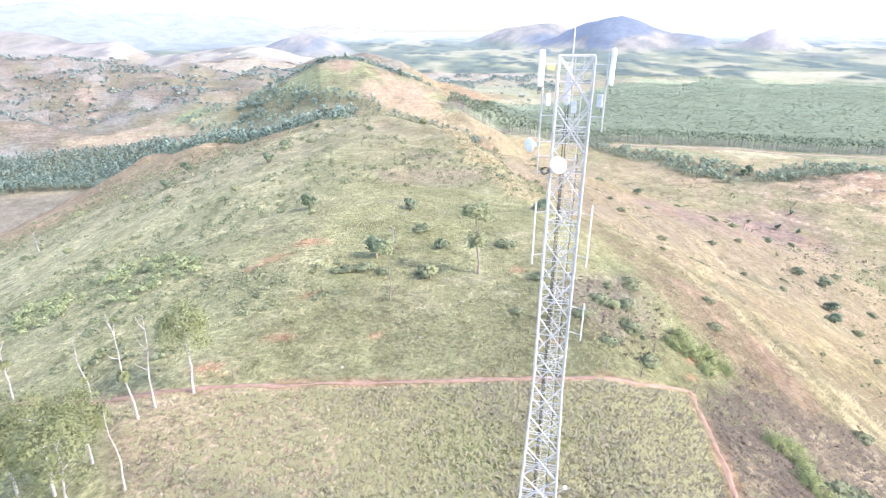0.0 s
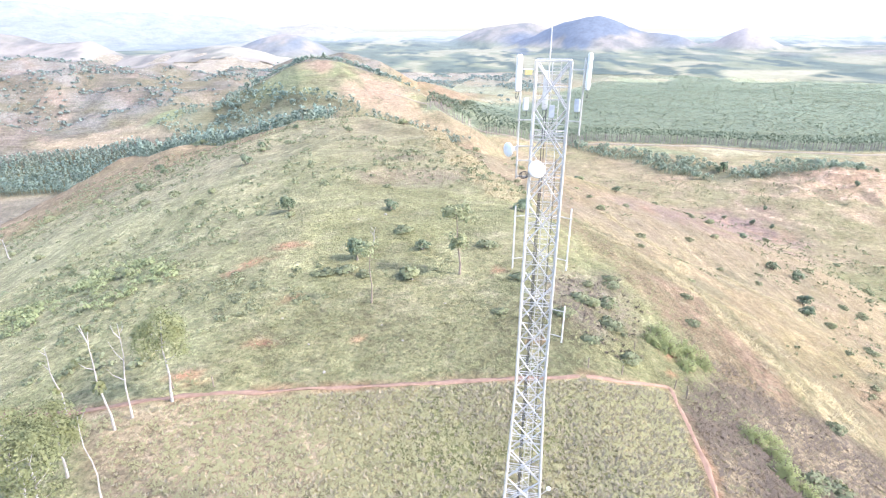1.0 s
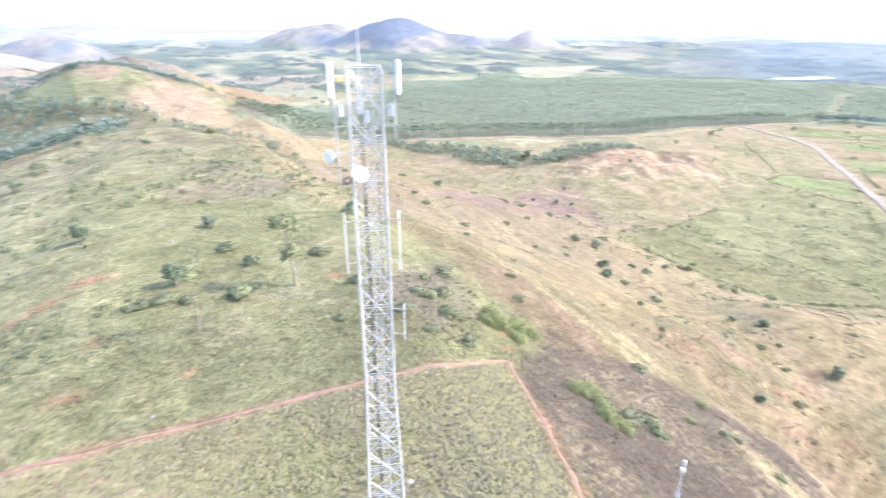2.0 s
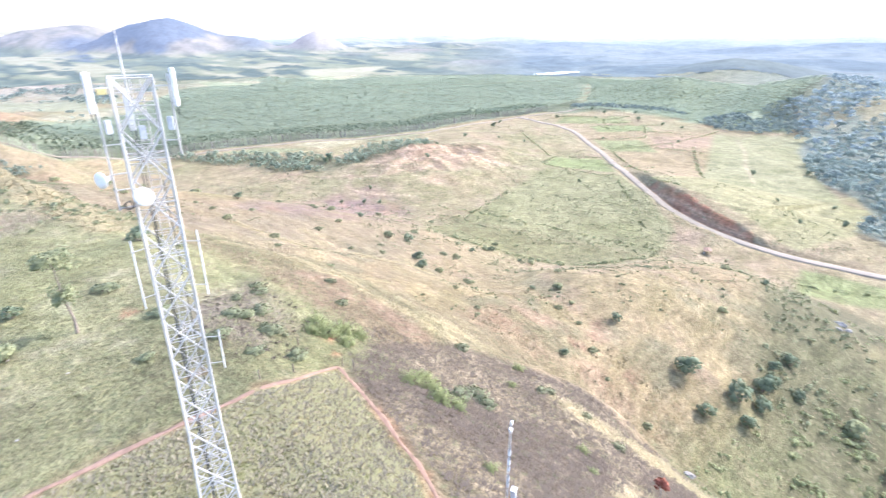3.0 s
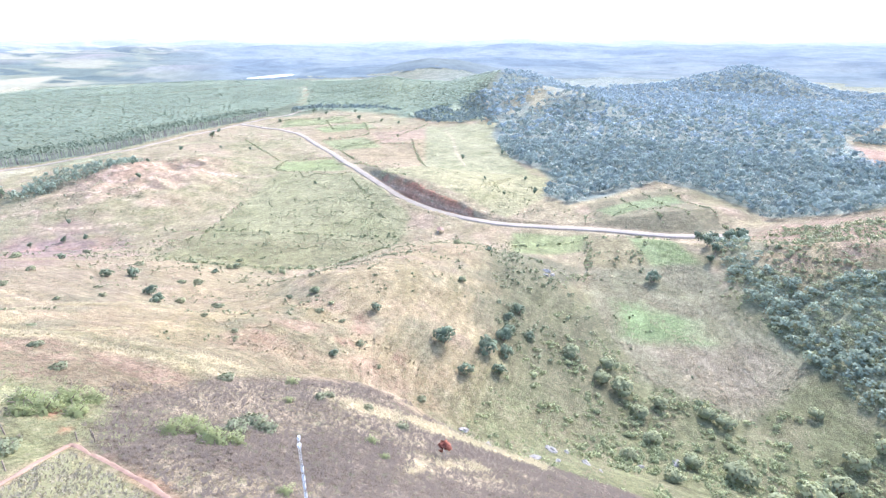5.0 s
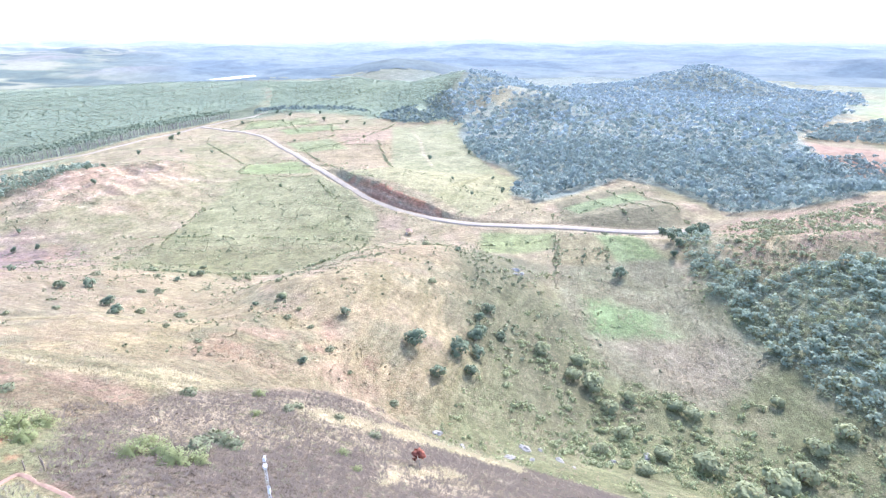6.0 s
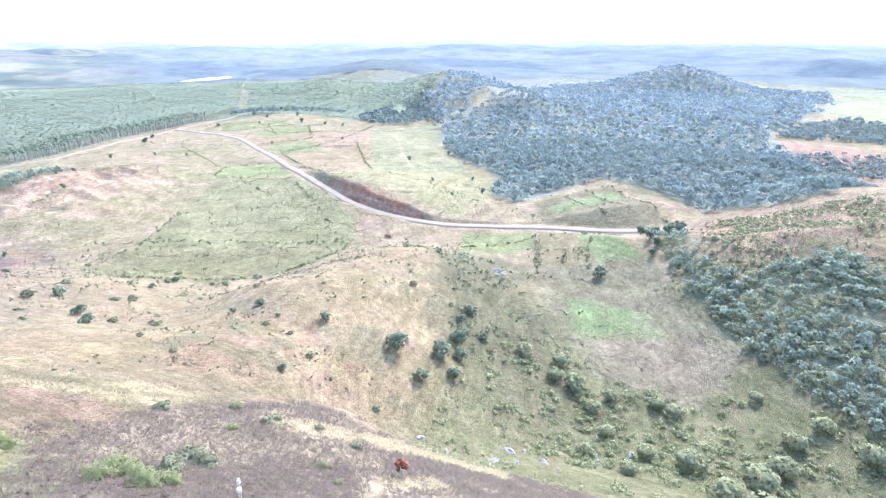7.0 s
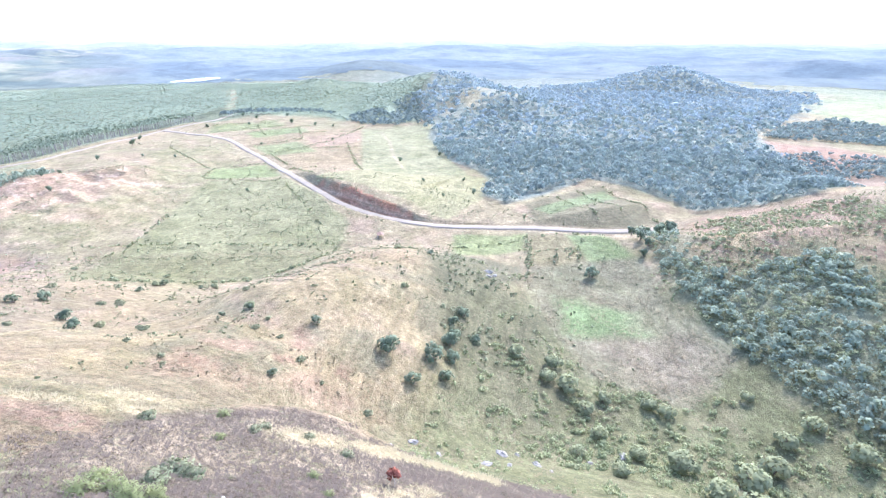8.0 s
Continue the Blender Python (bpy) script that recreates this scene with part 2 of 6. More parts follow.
def tube(points, radii, sides=7):
    """A tapered tube along a polyline, as quads, with closed ends."""
    pts = [Vector(p) for p in points]
    verts, faces = [], []
    for i, p in enumerate(pts):
        way = (pts[min(i + 1, len(pts) - 1)] - pts[max(i - 1, 0)]).normalized()
        a = way.orthogonal().normalized()
        b = way.cross(a)
        for k in range(sides):
            ang = 2 * math.pi * k / sides
            verts.append(p + (a * math.cos(ang) + b * math.sin(ang)) * radii[i])
    for i in range(len(pts) - 1):
        for k in range(sides):
            q = (k + 1) % sides
            faces.append((i * sides + k, i * sides + q, (i + 1) * sides + q, (i + 1) * sides + k))
    n = len(verts)
    verts += [pts[0], pts[-1]]
    for k in range(0, sides):
        q = (k + 1) % sides
        faces.append((n, q, k, k))
        faces.append((n + 1, (len(pts) - 1) * sides + k, (len(pts) - 1) * sides + q, (len(pts) - 1) * sides + q))
    return np.array([tuple(v) for v in verts]), np.array(faces)


def block(sx, sy, sz, bevel=0.02, at=(0, 0, 0)):
    """A box with bevelled edges, centred on at."""
    bm = bmesh.new()
    bmesh.ops.create_cube(bm, size=1.0)
    bmesh.ops.scale(bm, vec=(sx, sy, sz), verts=bm.verts)
    bmesh.ops.bevel(bm, geom=bm.edges[:], offset=bevel, segments=2, affect="EDGES")
    bmesh.ops.translate(bm, vec=at, verts=bm.verts)
    return bm


def bm_mesh(name, bm, material):
    me = bpy.data.meshes.new(name)
    bm.to_mesh(me)
    bm.free()
    me.materials.append(material)
    return me


rng = np.random.default_rng(7)


def leaves(centres, size, up=0.5, stretch=1.0, bent=True):
    """A bent leaf clump (two quads) at each centre, laid roughly along the crown's skin. centres: (n, 6), places and outward ways."""
    n = len(centres)
    ways = np.asarray(centres)[:, 3:] + rng.normal(size=(n, 3)) * 0.07
    ways[:, 2] += 0.25 + max(0.0, up - 1) * 0.5
    ways /= np.linalg.norm(ways, axis=1)[:, None]
    nor = np.asarray(centres)[:, 3:] * 1.3 + rng.normal(size=(n, 3)) * 0.55
    nor[:, 2] += up
    if up > 1:
        nor[:, 2] = np.abs(nor[:, 2])
    nor *= np.where((nor * ways).sum(1) < 0, -1, 1)[:, None]
    centres = np.asarray(centres)[:, :3]
    nor /= np.linalg.norm(nor, axis=1)[:, None]
    a = np.cross(nor, rng.normal(size=(n, 3)))
    a /= np.linalg.norm(a, axis=1)[:, None]
    b = np.cross(nor, a)
    s = size * rng.uniform(0.6, 1.4, n)[:, None]
    a, b = a * s * 0.5 * stretch, b * s * 0.5
    k = nor * s * 0.18
    c = np.asarray(centres)
    if not bent:
        v = np.stack([c - a - b * 0.8 - k, c + a * 0.8 - b, c + a + b * 0.8, c - a * 0.7 + b - k], 1).reshape(-1, 3)
        return shaded(v, ways, 4), np.arange(n * 4).reshape(-1, 4)
    v = np.stack([c - a - b - k, c + a - b * 0.7 - k, c + a * 1.1, c - a * 1.1, c + a * 0.7 + b - k, c - a + b - k], 1).reshape(-1, 3)
    base = np.arange(n)[:, None] * 6
    f = np.concatenate([base + [0, 1, 2, 3], base + [3, 2, 4, 5]])
    return shaded(v, ways, 6), f


def lumps(n, radius, tall, count):
    """Places and outward ways of leaf clumps on the skins of a few overlapping lumps: an uneven crown with gaps."""
    cs, rs = [], []
    for i in range(count):
        ang, r = rng.uniform(0, 6.28) if i > 2 else 2.1 * i, radius * rng.uniform(0.2, 0.65) * (i > 0)
        cs.append((r * math.cos(ang), r * math.sin(ang), tall * rng.uniform(0.3, 0.72)))
        rs.append(radius * rng.uniform(0.34, 0.6))
    cs, rs = np.array(cs), np.array(rs)
    squash = np.array([1, 1, min(1.25, tall / radius * 0.62)])
    out = np.zeros((0, 6))
    while len(out) < n:
        k = rng.integers(0, count, n)
        d = rng.normal(size=(n, 3))
        d[:, 2] = np.where(d[:, 2] < -0.35, -d[:, 2], d[:, 2])
        d /= np.linalg.norm(d, axis=1)[:, None]
        p = cs[k] + d * rs[k][:, None] * rng.uniform(0.74, 1.14, (n, 1)) * squash
        deep = ((np.linalg.norm((p[:, None] - cs[None]) / squash, axis=2) / rs[None]) < 0.7).any(1)
        out = np.concatenate([out, np.concatenate([p, d], 1)[~deep]])
    return out[:n]


def lifted(c, off):
    """Clump places moved by an offset."""
    c = np.array(c)
    c[:, :3] += off
    return c


def spread(variants, places, scales, tones=None):
    """Copies of (verts, faces) variants at ground places, turned at random, as one array pair."""
    if tones is None:
        tones = rng.uniform(-0.45, 0.45, len(places))
    vs, fs, n = [], [], 0
    pick, turn = rng.integers(0, len(variants), len(places)), rng.uniform(0, 6.28, len(places))
    for k, (v, f) in enumerate(variants):
        idx = np.where(pick == k)[0]
        if not len(idx):
            continue
        c, s = np.cos(turn[idx]), np.sin(turn[idx])
        sc = scales[idx]
        x = v[None, :, 0] * c[:, None] - v[None, :, 1] * s[:, None]
        y = v[None, :, 0] * s[:, None] + v[None, :, 1] * c[:, None]
        w = np.stack([x * sc[:, None], y * sc[:, None], v[None, :, 2] * sc[:, None] * np.ones_like(x)], -1) + places[idx][:, None, :]
        if v.shape[1] == 7:
            ways = np.stack([v[None, :, 3] * c[:, None] - v[None, :, 4] * s[:, None], v[None, :, 3] * s[:, None] + v[None, :, 4] * c[:, None], v[None, :, 5] + 0 * x], -1)
            w = np.concatenate([w, ways, (tones[idx][:, None] + 0 * x)[..., None]], -1)
        vs.append(w.reshape(-1, w.shape[-1]))
        fs.append((f[None] + (np.arange(len(idx)) * len(v))[:, None, None]).reshape(-1, f.shape[1]) + n)
        n += len(idx) * len(v)
    return np.concatenate(vs), np.concatenate(fs)


# ---- the lie of the land ----
def smax(a, b, k):
    """Smooth maximum, blended over k metres."""
    m = np.clip(0.5 + 0.5 * (a - b) / k, 0, 1)
    return b + (a - b) * m + k * m * (1 - m)


def wave(X, Y, size, seed, octaves=3):
    """Smooth value noise, about -1 to 1, on arrays."""
    total, amp, norm = 0.0, 1.0, 0.0
    for o in range(octaves):
        u, v = X / size + 31.7 * seed + 11.3 * o, Y / size - 17.1 * seed + 5.9 * o
        i, j = np.floor(u), np.floor(v)
        a, b = u - i, v - j
        a, b = a * a * (3 - 2 * a), b * b * (3 - 2 * b)

        def cell(p, q):
            s = np.sin(p * 127.1 + q * 311.7 + seed * 74.7) * 43758.5453
            return (s - np.floor(s)) * 2 - 1
        total = total + amp * ((cell(i, j) * (1 - a) + cell(i + 1, j) * a) * (1 - b) + (cell(i, j + 1) * (1 - a) + cell(i + 1, j + 1) * a) * b)
        norm, amp, size = norm + amp, amp * 0.5, size * 0.5
    return total / norm * 1.6


def spine(X, Y, pts):
    """Distance to a polyline, the height along it, and the side (positive: to the right of its way)."""
    best, zz, side = np.full(np.shape(X), 1e9), np.zeros(np.shape(X)), np.zeros(np.shape(X))
    for (ax, ay, az), (bx, by, bz) in zip(pts, pts[1:]):
        dx, dy = bx - ax, by - ay
        s = np.clip(((X - ax) * dx + (Y - ay) * dy) / (dx * dx + dy * dy), 0, 1)
        d = np.hypot(X - ax - s * dx, Y - ay - s * dy)
        near = d < best
        best, zz = np.where(near, d, best), np.where(near, az + s * (bz - az), zz)
        side = np.where(near, np.sign((X - ax) * dy - (Y - ay) * dx), side)
    return best, zz, side


def ridge(X, Y, pts, slope, round_=30.0):
    d, z, _ = spine(X, Y, pts)
    return z - slope * (np.sqrt(d * d + round_ * round_) - round_)


PLAIN = -110.0


def top_hill(X, Y):
    """The hill the tower stands on: a broad grassy back that ends in a lip on its right side."""
    crest_x = np.interp(Y, [-200, 0, 60, 110, 180, 250, 330], [-10, 0, 0, 2, -5, -15, -30])
    crest_z = np.interp(Y, [-300, -160, -70, 0, 110, 180, 250, 290, 340, 450, 700], [-95, -40, -6, 0, -2, -3.5, -4.5, -8, -22, -60, -125])
    d = X - crest_x
    lip = np.interp(Y, [-120, -40, 20, 40, 70, 96, 150, 190, 250], [60, 78, 80, 82, 72, 64, 40, 24, 12])
    drop = np.interp(Y, [-120, 0, 40, 73, 96, 150, 190, 260], [30, 40, 36, 23, 17, 10, 5, 3])
    scarp = np.interp(Y, [0, 50, 80, 120, 200], [34, 34, 16, 9, 3])
    t = np.clip((d - 18) / np.maximum(lip - 18, 6), 0, 1)
    right = drop * t ** 1.2
    e = np.maximum(d - lip, 0)
    right = right + scarp * (1 - np.exp(-e / np.maximum(scarp, 1))) + 0.44 * e
    l = np.maximum(-d - 22, 0)
    left = 0.36 * (np.sqrt(l * l + 30 ** 2) - 30)
    hump = 5.5 * np.exp(-((X - 81) ** 2 + (Y - 44) ** 2) / (2 * 13.0 ** 2))
    return crest_z - np.where(d > 0, right, left) + hump


def height(X, Y):
    R = np.hypot(X, Y)
    A = np.degrees(np.arctan2(X, Y))
    far = np.clip((R - 1900) / 3000, 0, 1)
    z = PLAIN + 2.5 * wave(X, Y, 160, 3) + 1.2 * wave(X, Y, 50, 8) * np.clip((R - 300) / 300, 0, 1)
    calm = np.clip((4900 - R) / 1500, 0.1, 1)
    z = z + far ** 1.1 * 132 + far * 30 * wave(X, Y, 620, 5) * calm
    z = z + far * 40 * (np.abs(wave(X, Y, 420, 6)) - 0.25) * np.clip((X + 600) / 900, 0, 1) * calm
    # low far hills to the east
    z = smax(z, ridge(X, Y, [(1560, 1760, -92), (1620, 1680, -74), (1700, 1610, -70), (1790, 1480, -78), (1840, 1420, -96)], 0.2, 40) + 6 * wave(X, Y, 120, 30), 14)
    z = smax(z, ridge(X, Y, [(1977, 964, -96), (2030, 850, -66), (2067, 752, -49), (2104, 643, -57), (2144, 495, -88)], 0.16, 60), 16)
    z = smax(z, ridge(X, Y, [(2500, -560, -86), (2400, -800, -62), (2320, -950, -50), (2240, -1120, -54), (2100, -1300, -60)], 0.25, 50) + 7 * wave(X, Y, 160, 31), 16)
    z = smax(z, top_hill(X, Y), 14)
    # low spurs of the hill
    z = smax(z, ridge(X, Y, [(120, 130, -62), (200, 108, -70), (272, 92, -82)], 0.5, 34), 12)
    z = smax(z, ridge(X, Y, [(-30, 258, -6), (-105, 318, -24), (-165, 350, -36), (-212, 378, -48), (-228, 386, -64), (-246, 396, -90), (-265, 405, -112)], 0.36, 14), 7)
    # worn hillock, knoll and the hills across the left valley
    z = smax(z, ridge(X, Y, [(360, 450, -97), (420, 480, -92), (480, 470, -98)], 0.22, 40), 8)
    z = smax(z, ridge(X, Y, [(-262, 704, -52), (-209, 720, -28), (-165, 732, -7), (-137, 737, -1), (-107, 742, -3), (-64, 750, -20), (-18, 760, -36), (40, 790, -70)], 0.36, 30), 12)
    z = smax(z, ridge(X, Y, [(-330, 1010, -46), (-230, 1050, -12), (-145, 1090, -4), (-80, 1095, -22), (-10, 1100, -60)], 0.36, 30), 12)
    z = smax(z, ridge(X, Y, [(-900, 700, -8), (-620, 800, -7), (-470, 880, -8), (-358, 933, -9), (-325, 945, -8), (-285, 960, -24), (-200, 1010, -54)], 0.34, 50), 20)
    # hill to the right of the valley and the wooded hills behind
    z = smax(z, ridge(X, Y, [(408, -88, -88), (394, -125, -71), (380, -170, -60), (366, -230, -52), (342, -330, -46), (300, -480, -40)], 0.28, 30), 8)
    z = smax(z, ridge(X, Y, [(1030, 330, -104), (1120, 320, -84), (1220, 305, -62), (1318, 296, -47), (1420, 262, -60), (1500, 235, -92)], 0.3, 40), 12)
    z = smax(z, ridge(X, Y, [(985, 196, -98), (1080, 180, -74), (1139, 158, -63), (1190, 110, -74), (1240, 50, -98)], 0.26, 50), 14)
    z = smax(z, ridge(X, Y, [(1240, 830, -104), (1299, 750, -90), (1362, 629, -72), (1410, 513, -84)], 0.2, 60), 14)
    z = smax(z, ridge(X, Y, [(1640, -130, -100), (1700, -230, -74), (1740, -310, -52), (1790, -400, -78), (1830, -480, -104)], 0.24, 70), 18)
    # low rise beside the road, with the road cut into it
    z = smax(z, ridge(X, Y, [(466, 100, -104), (464, 130, -98), (490, 182, -96), (528, 224, -100)], 0.2, 36), 6)
    bed = spine(X, Y, [(560, -150, 0), (480, -112, 0), (432, -76, 0), (420, -45, 0), (420, 0, 0), (412, 50, 0), (407, 90, 0), (412, 120, 0), (424, 152, 0), (446, 188, 0), (512, 257, 0), (612, 358, 0), (690, 440, 0), (762, 540, 0), (790, 645, 0)])[0]
    z = np.minimum(z, PLAIN + 0.6 + np.interp(Y, [30, 85, 262, 300], [0.35, 1.6, 1.6, 0.35]) * np.maximum(bed - 8, 0))
    # gullies worn into the bare hillock
    worn = np.clip(1.5 - np.hypot((X - 425) / 95, (Y - 475) / 80), 0, 1)
    z = z + worn * (2.5 - 7.5 * np.abs(wave(X, Y, 30, 32, 3)) + 1.2 * wave(X, Y, 9, 33))
    # lake bed
    bed_at = np.clip(1.7 - np.hypot((X - 1765) / 150, (Y - 1258) / 75), 0, 1)
    z = z + bed_at * (-109.0 - z)
    # far mountains
    z = smax(z, ridge(X, Y, [(470, 3260, -62), (560, 3240, -8), (680, 3220, 26), (800, 3200, 72), (890, 3170, 94), (985, 3160, 104), (1060, 3120, 82), (1200, 3070, 26), (1370, 3010, 4), (1500, 2960, -48)], 0.42, 30) + 17 * wave(X, Y, 230, 12, 4), 20)
    z = smax(z, ridge(X, Y, [(1500, 2900, -40), (1590, 2850, 26), (1640, 2830, 44), (1700, 2790, 20), (1790, 2740, -44)], 0.42, 30) + 12 * wave(X, Y, 150, 14, 4), 16)
    z = smax(z, ridge(X, Y, [(-850, 2680, -40), (-760, 2690, -6), (-655, 2710, 17), (-570, 2730, 8), (-490, 2750, -24), (-440, 2770, -60)], 0.4, 30) + 8 * wave(X, Y, 180, 15), 16)
    z = smax(z, ridge(X, Y, [(-3400, 2700, 130), (-2900, 3300, 150), (-2400, 3600, 190), (-1900, 3900, 140), (-1200, 4200, 90), (-500, 4400, 40)], 0.22, 80) + 22 * wave(X, Y, 330, 16), 20)
    z = smax(z, ridge(X, Y, [(-1750, 2200, 34), (-1560, 2150, 30), (-1330, 2060, -10), (-1170, 2060, -4), (-1080, 2080, -50), (-900, 2000, -34), (-800, 2020, -20), (-690, 2040, -10), (-600, 2080, -34), (-520, 2120, -62)], 0.3, 30) + 9 * wave(X, Y, 170, 17, 4), 12)
    z = smax(z, ridge(X, Y, [(170, 3750, -40), (300, 3740, 10), (430, 3730, 50), (560, 3700, 66), (700, 3660, 78), (820, 3600, 40)], 0.3, 50) + 10 * wave(X, Y, 240, 18), 20)
    # gullies and unevenness on the slopes
    west = np.clip((-X - 250) / 60, 0, 1) * np.clip((Y - 520) / 150, 0, 1) * np.clip((1900 - R) / 300, 0, 1) * np.clip((z - PLAIN - 12) / 30, 0, 1)
    z = z + west * (7 - 26 * np.abs(wave(X, Y, 210, 23, 4)) + 5 * wave(X, Y, 60, 24))
    steep = np.clip((z - PLAIN - 8) / 25, 0, 1) * np.clip((R - 70) / 120, 0, 1) * np.clip((2500 - R) / 500, 0, 1)
    z = z - steep * 4.5 * np.abs(wave(X, Y, 70, 21)) + steep * 2.0
    z = z + 0.35 * wave(X, Y, 14, 22, 2) * np.clip((900 - R) / 600, 0, 1)
    return z


def ground_z(x, y):
    return float(height(np.array(float(x)), np.array(float(y))))


def inside(X, Y, poly):
    """Signed distance to a closed outline in the plan, positive inside."""
    d, cross = np.full(np.shape(X), 1e9), np.zeros(np.shape(X), bool)
    for (ax, ay), (bx, by) in zip(poly, poly[1:] + poly[:1]):
        dx, dy = bx - ax, by - ay
        s = np.clip(((X - ax) * dx + (Y - ay) * dy) / (dx * dx + dy * dy + 1e-9), 0, 1)
        d = np.minimum(d, np.hypot(X - ax - s * dx, Y - ay - s * dy))
        if dy:
            cross ^= ((ay > Y) != (by > Y)) & (X < dx * (Y - ay) / dy + ax)
    return np.where(cross, d, -d)


def along(X, Y, line):
    return spine(X, Y, [(x, y, 0) for x, y in line])[0]


# ---- outlines in the plan ----
PATH_LINE = [(-75, 58), (-53, 52), (-38, 48.3), (-26, 49.2), (-11, 50), (5, 50.4), (14, 50.4), (22.3, 51.4), (28, 53.8), (31.2, 55), (30.3, 51.5), (29.2, 45), (28.0, 39.5), (26.4, 32.7), (24.6, 28), (18, 8), (12, -20)]
CROPS = [(-38, 47.8), (-26, 48.6), (-11, 49.3), (5, 49.8), (14, 49.8), (22, 50.8), (27.6, 53), (30, 53.4), (29.4, 50.5), (28.3, 44.5), (27.1, 39), (25.5, 32.5), (23.7, 27.5), (10, -25), (-30, -25), (-27, 33)]
PURPLE_GRASS = [(31, 54), (40, 64), (52, 68), (63, 62), (78, 44), (82, 20), (80, -30), (10, -30), (19, 8), (25, 27)]
PLANTATION = [(0, 674), (30, 690), (170, 735), (244, 742), (383, 710), (548, 655), (800, 668), (905, 640), (1060, 690), (1400, 900), (1650, 1150), (1450, 1500), (1000, 1950), (470, 1560), (214, 1180), (90, 1060), (40, 820)]
YOUNG_PLANTATION = [(930, 636), (1010, 540), (985, 440), (940, 330), (930, 235), (1098, 290), (1342, 300), (1480, 420), (1700, 800), (1640, 1100), (1400, 880), (1060, 680)]
FOREST = [(915, 210), (820, 196), (661, 128), (613, 86), (556, 62), (495, 66), (479, 40), (516, 9), (592, -36), (565, -76), (500, -122), (464, -168), (466, -208), (545, -275), (740, -285), (919, -307), (1343, -550), (1600, -647), (1850, -330), (1760, -40), (1450, 250), (1342, 290), (1098, 283)]
FOREST_ARM = [(952, 385), (1030, 396), (1070, 340), (1150, 296), (1098, 283), (915, 210), (905, 254), (907, 316)]
FIELD_BELT = [(935, 640), (1000, 668), (1040, 640), (1075, 560), (1060, 460), (1035, 440), (1030, 536), (1005, 610)]
HILL_WOOD = [(440, -66), (376, -68), (327, -68), (276, -80), (242, -93), (209, -111), (188, -132), (180, -170), (215, -190), (252, -154), (292, -160), (312, -149), (311, -128), (300, -100), (330, -86), (400, -86)]
VALLEY_WOOD = [(-520, 470), (-430, 476), (-381, 488), (-322, 496), (-270, 470), (-250, 500), (-275, 560), (-300, 600), (-318, 612), (-400, 585), (-470, 545), (-540, 500)]
RIDGE_WOOD = [(-275, 655), (-205, 632), (-150, 610), (-90, 590), (0, 585), (60, 620), (20, 640), (-60, 622), (-130, 640), (-195, 668), (-215, 705), (-265, 700)]
KNOLL_TREES = [(-240, 712), (-209, 716), (-165, 728), (-137, 733), (-100, 738), (-60, 746), (-16, 758), (0, 780), (-62, 772), (-105, 760), (-140, 756), (-172, 750), (-235, 732)]
SPUR_WOOD = [(-50, 286), (-70, 298), (-115, 331), (-170, 359), (-215, 387), (-252, 405), (-285, 440), (-280, 490), (-225, 440), (-172, 400), (-112, 368), (-66, 330), (-46, 305)]
FAR_WOODS = [(894, -307), (1034, -387), (1130, -500), (1040, -560), (861, -465), (890, -379)]
FAR_WOODS_LOW = [(727, -242), (770, -320), (760, -410), (620, -370), (630, -300), (668, -262)]
BELT = [(190, 722), (240, 610), (262, 548), (300, 508), (362, 515), (425, 500), (500, 560), (440, 600), (350, 575), (305, 615), (262, 700), (225, 725)]
ROAD_LINE = [(437, -92), (432, -76), (420, -45), (420, 0), (412, 50), (407, 90), (412, 120), (424, 152), (446, 188), (512, 257), (612, 358), (690, 440), (735, 492), (762, 540), (778, 600), (790, 645)]
TRACK_LINE = [(-40, 690), (120, 725), (244, 724), (383, 694), (540, 636), (680, 640), (790, 648), (905, 622), (1000, 640)]
CUT_LINE = [(407, 88), (412, 120), (424, 152), (446, 188), (500, 245), (520, 265)]
HOLLOW_WOOD = [(-310, 640), (-290, 720), (-250, 765), (-205, 715), (-150, 650), (-175, 600), (-240, 600)]
PALE_FIELDS = [[(930, 1620), (1110, 1640), (1420, 1870), (1040, 1920)], [(540, 1660), (690, 1600), (800, 1690), (640, 1850)], [(60, 1130), (190, 1150), (330, 1240), (300, 1300), (120, 1230)]]
CLEARING = [(955, 190), (1010, 228), (1090, 222), (1180, 170), (1236, 66), (1150, 70), (1070, 130)]


# ---- ground sheet ----
def steps(*spans):
    out = [spans[0][0]]
    for a, b, s0, s1 in spans:
        x, s = a, s0
        n = max(2, int(round((b - a) / ((s0 + s1) / 2))))
        w = np.linspace(s0, s1, n)
        out += list(a + np.cumsum(w) * (b - a) / w.sum())
    return np.array(out)


gx = steps((-5000, -700, 280, 10), (-700, -120, 9, 3.6), (-120, -45, 2.5, 1.2), (-45, 95, 1.5, 1.5), (95, 260, 1.6, 3.4), (260, 400, 3.2, 3), (400, 540, 2.2, 2.2), (540, 800, 3, 5), (800, 5000, 6, 170))
gy = steps((-5000, -420, 300, 12), (-420, -40, 8, 2.5), (-40, 20, 2.2, 1.2), (20, 110, 1.5, 1.5), (110, 420, 1.8, 5), (420, 1100, 6, 9), (1100, 5000, 9, 140))
GX, GY = np.meshgrid(gx, gy)
GZ = height(GX, GY)
FAR_R = 1980.0
GZ_SHEET = GZ - 14 * np.clip((np.hypot(GX, GY) - FAR_R - 120) / 500, 0, 1)


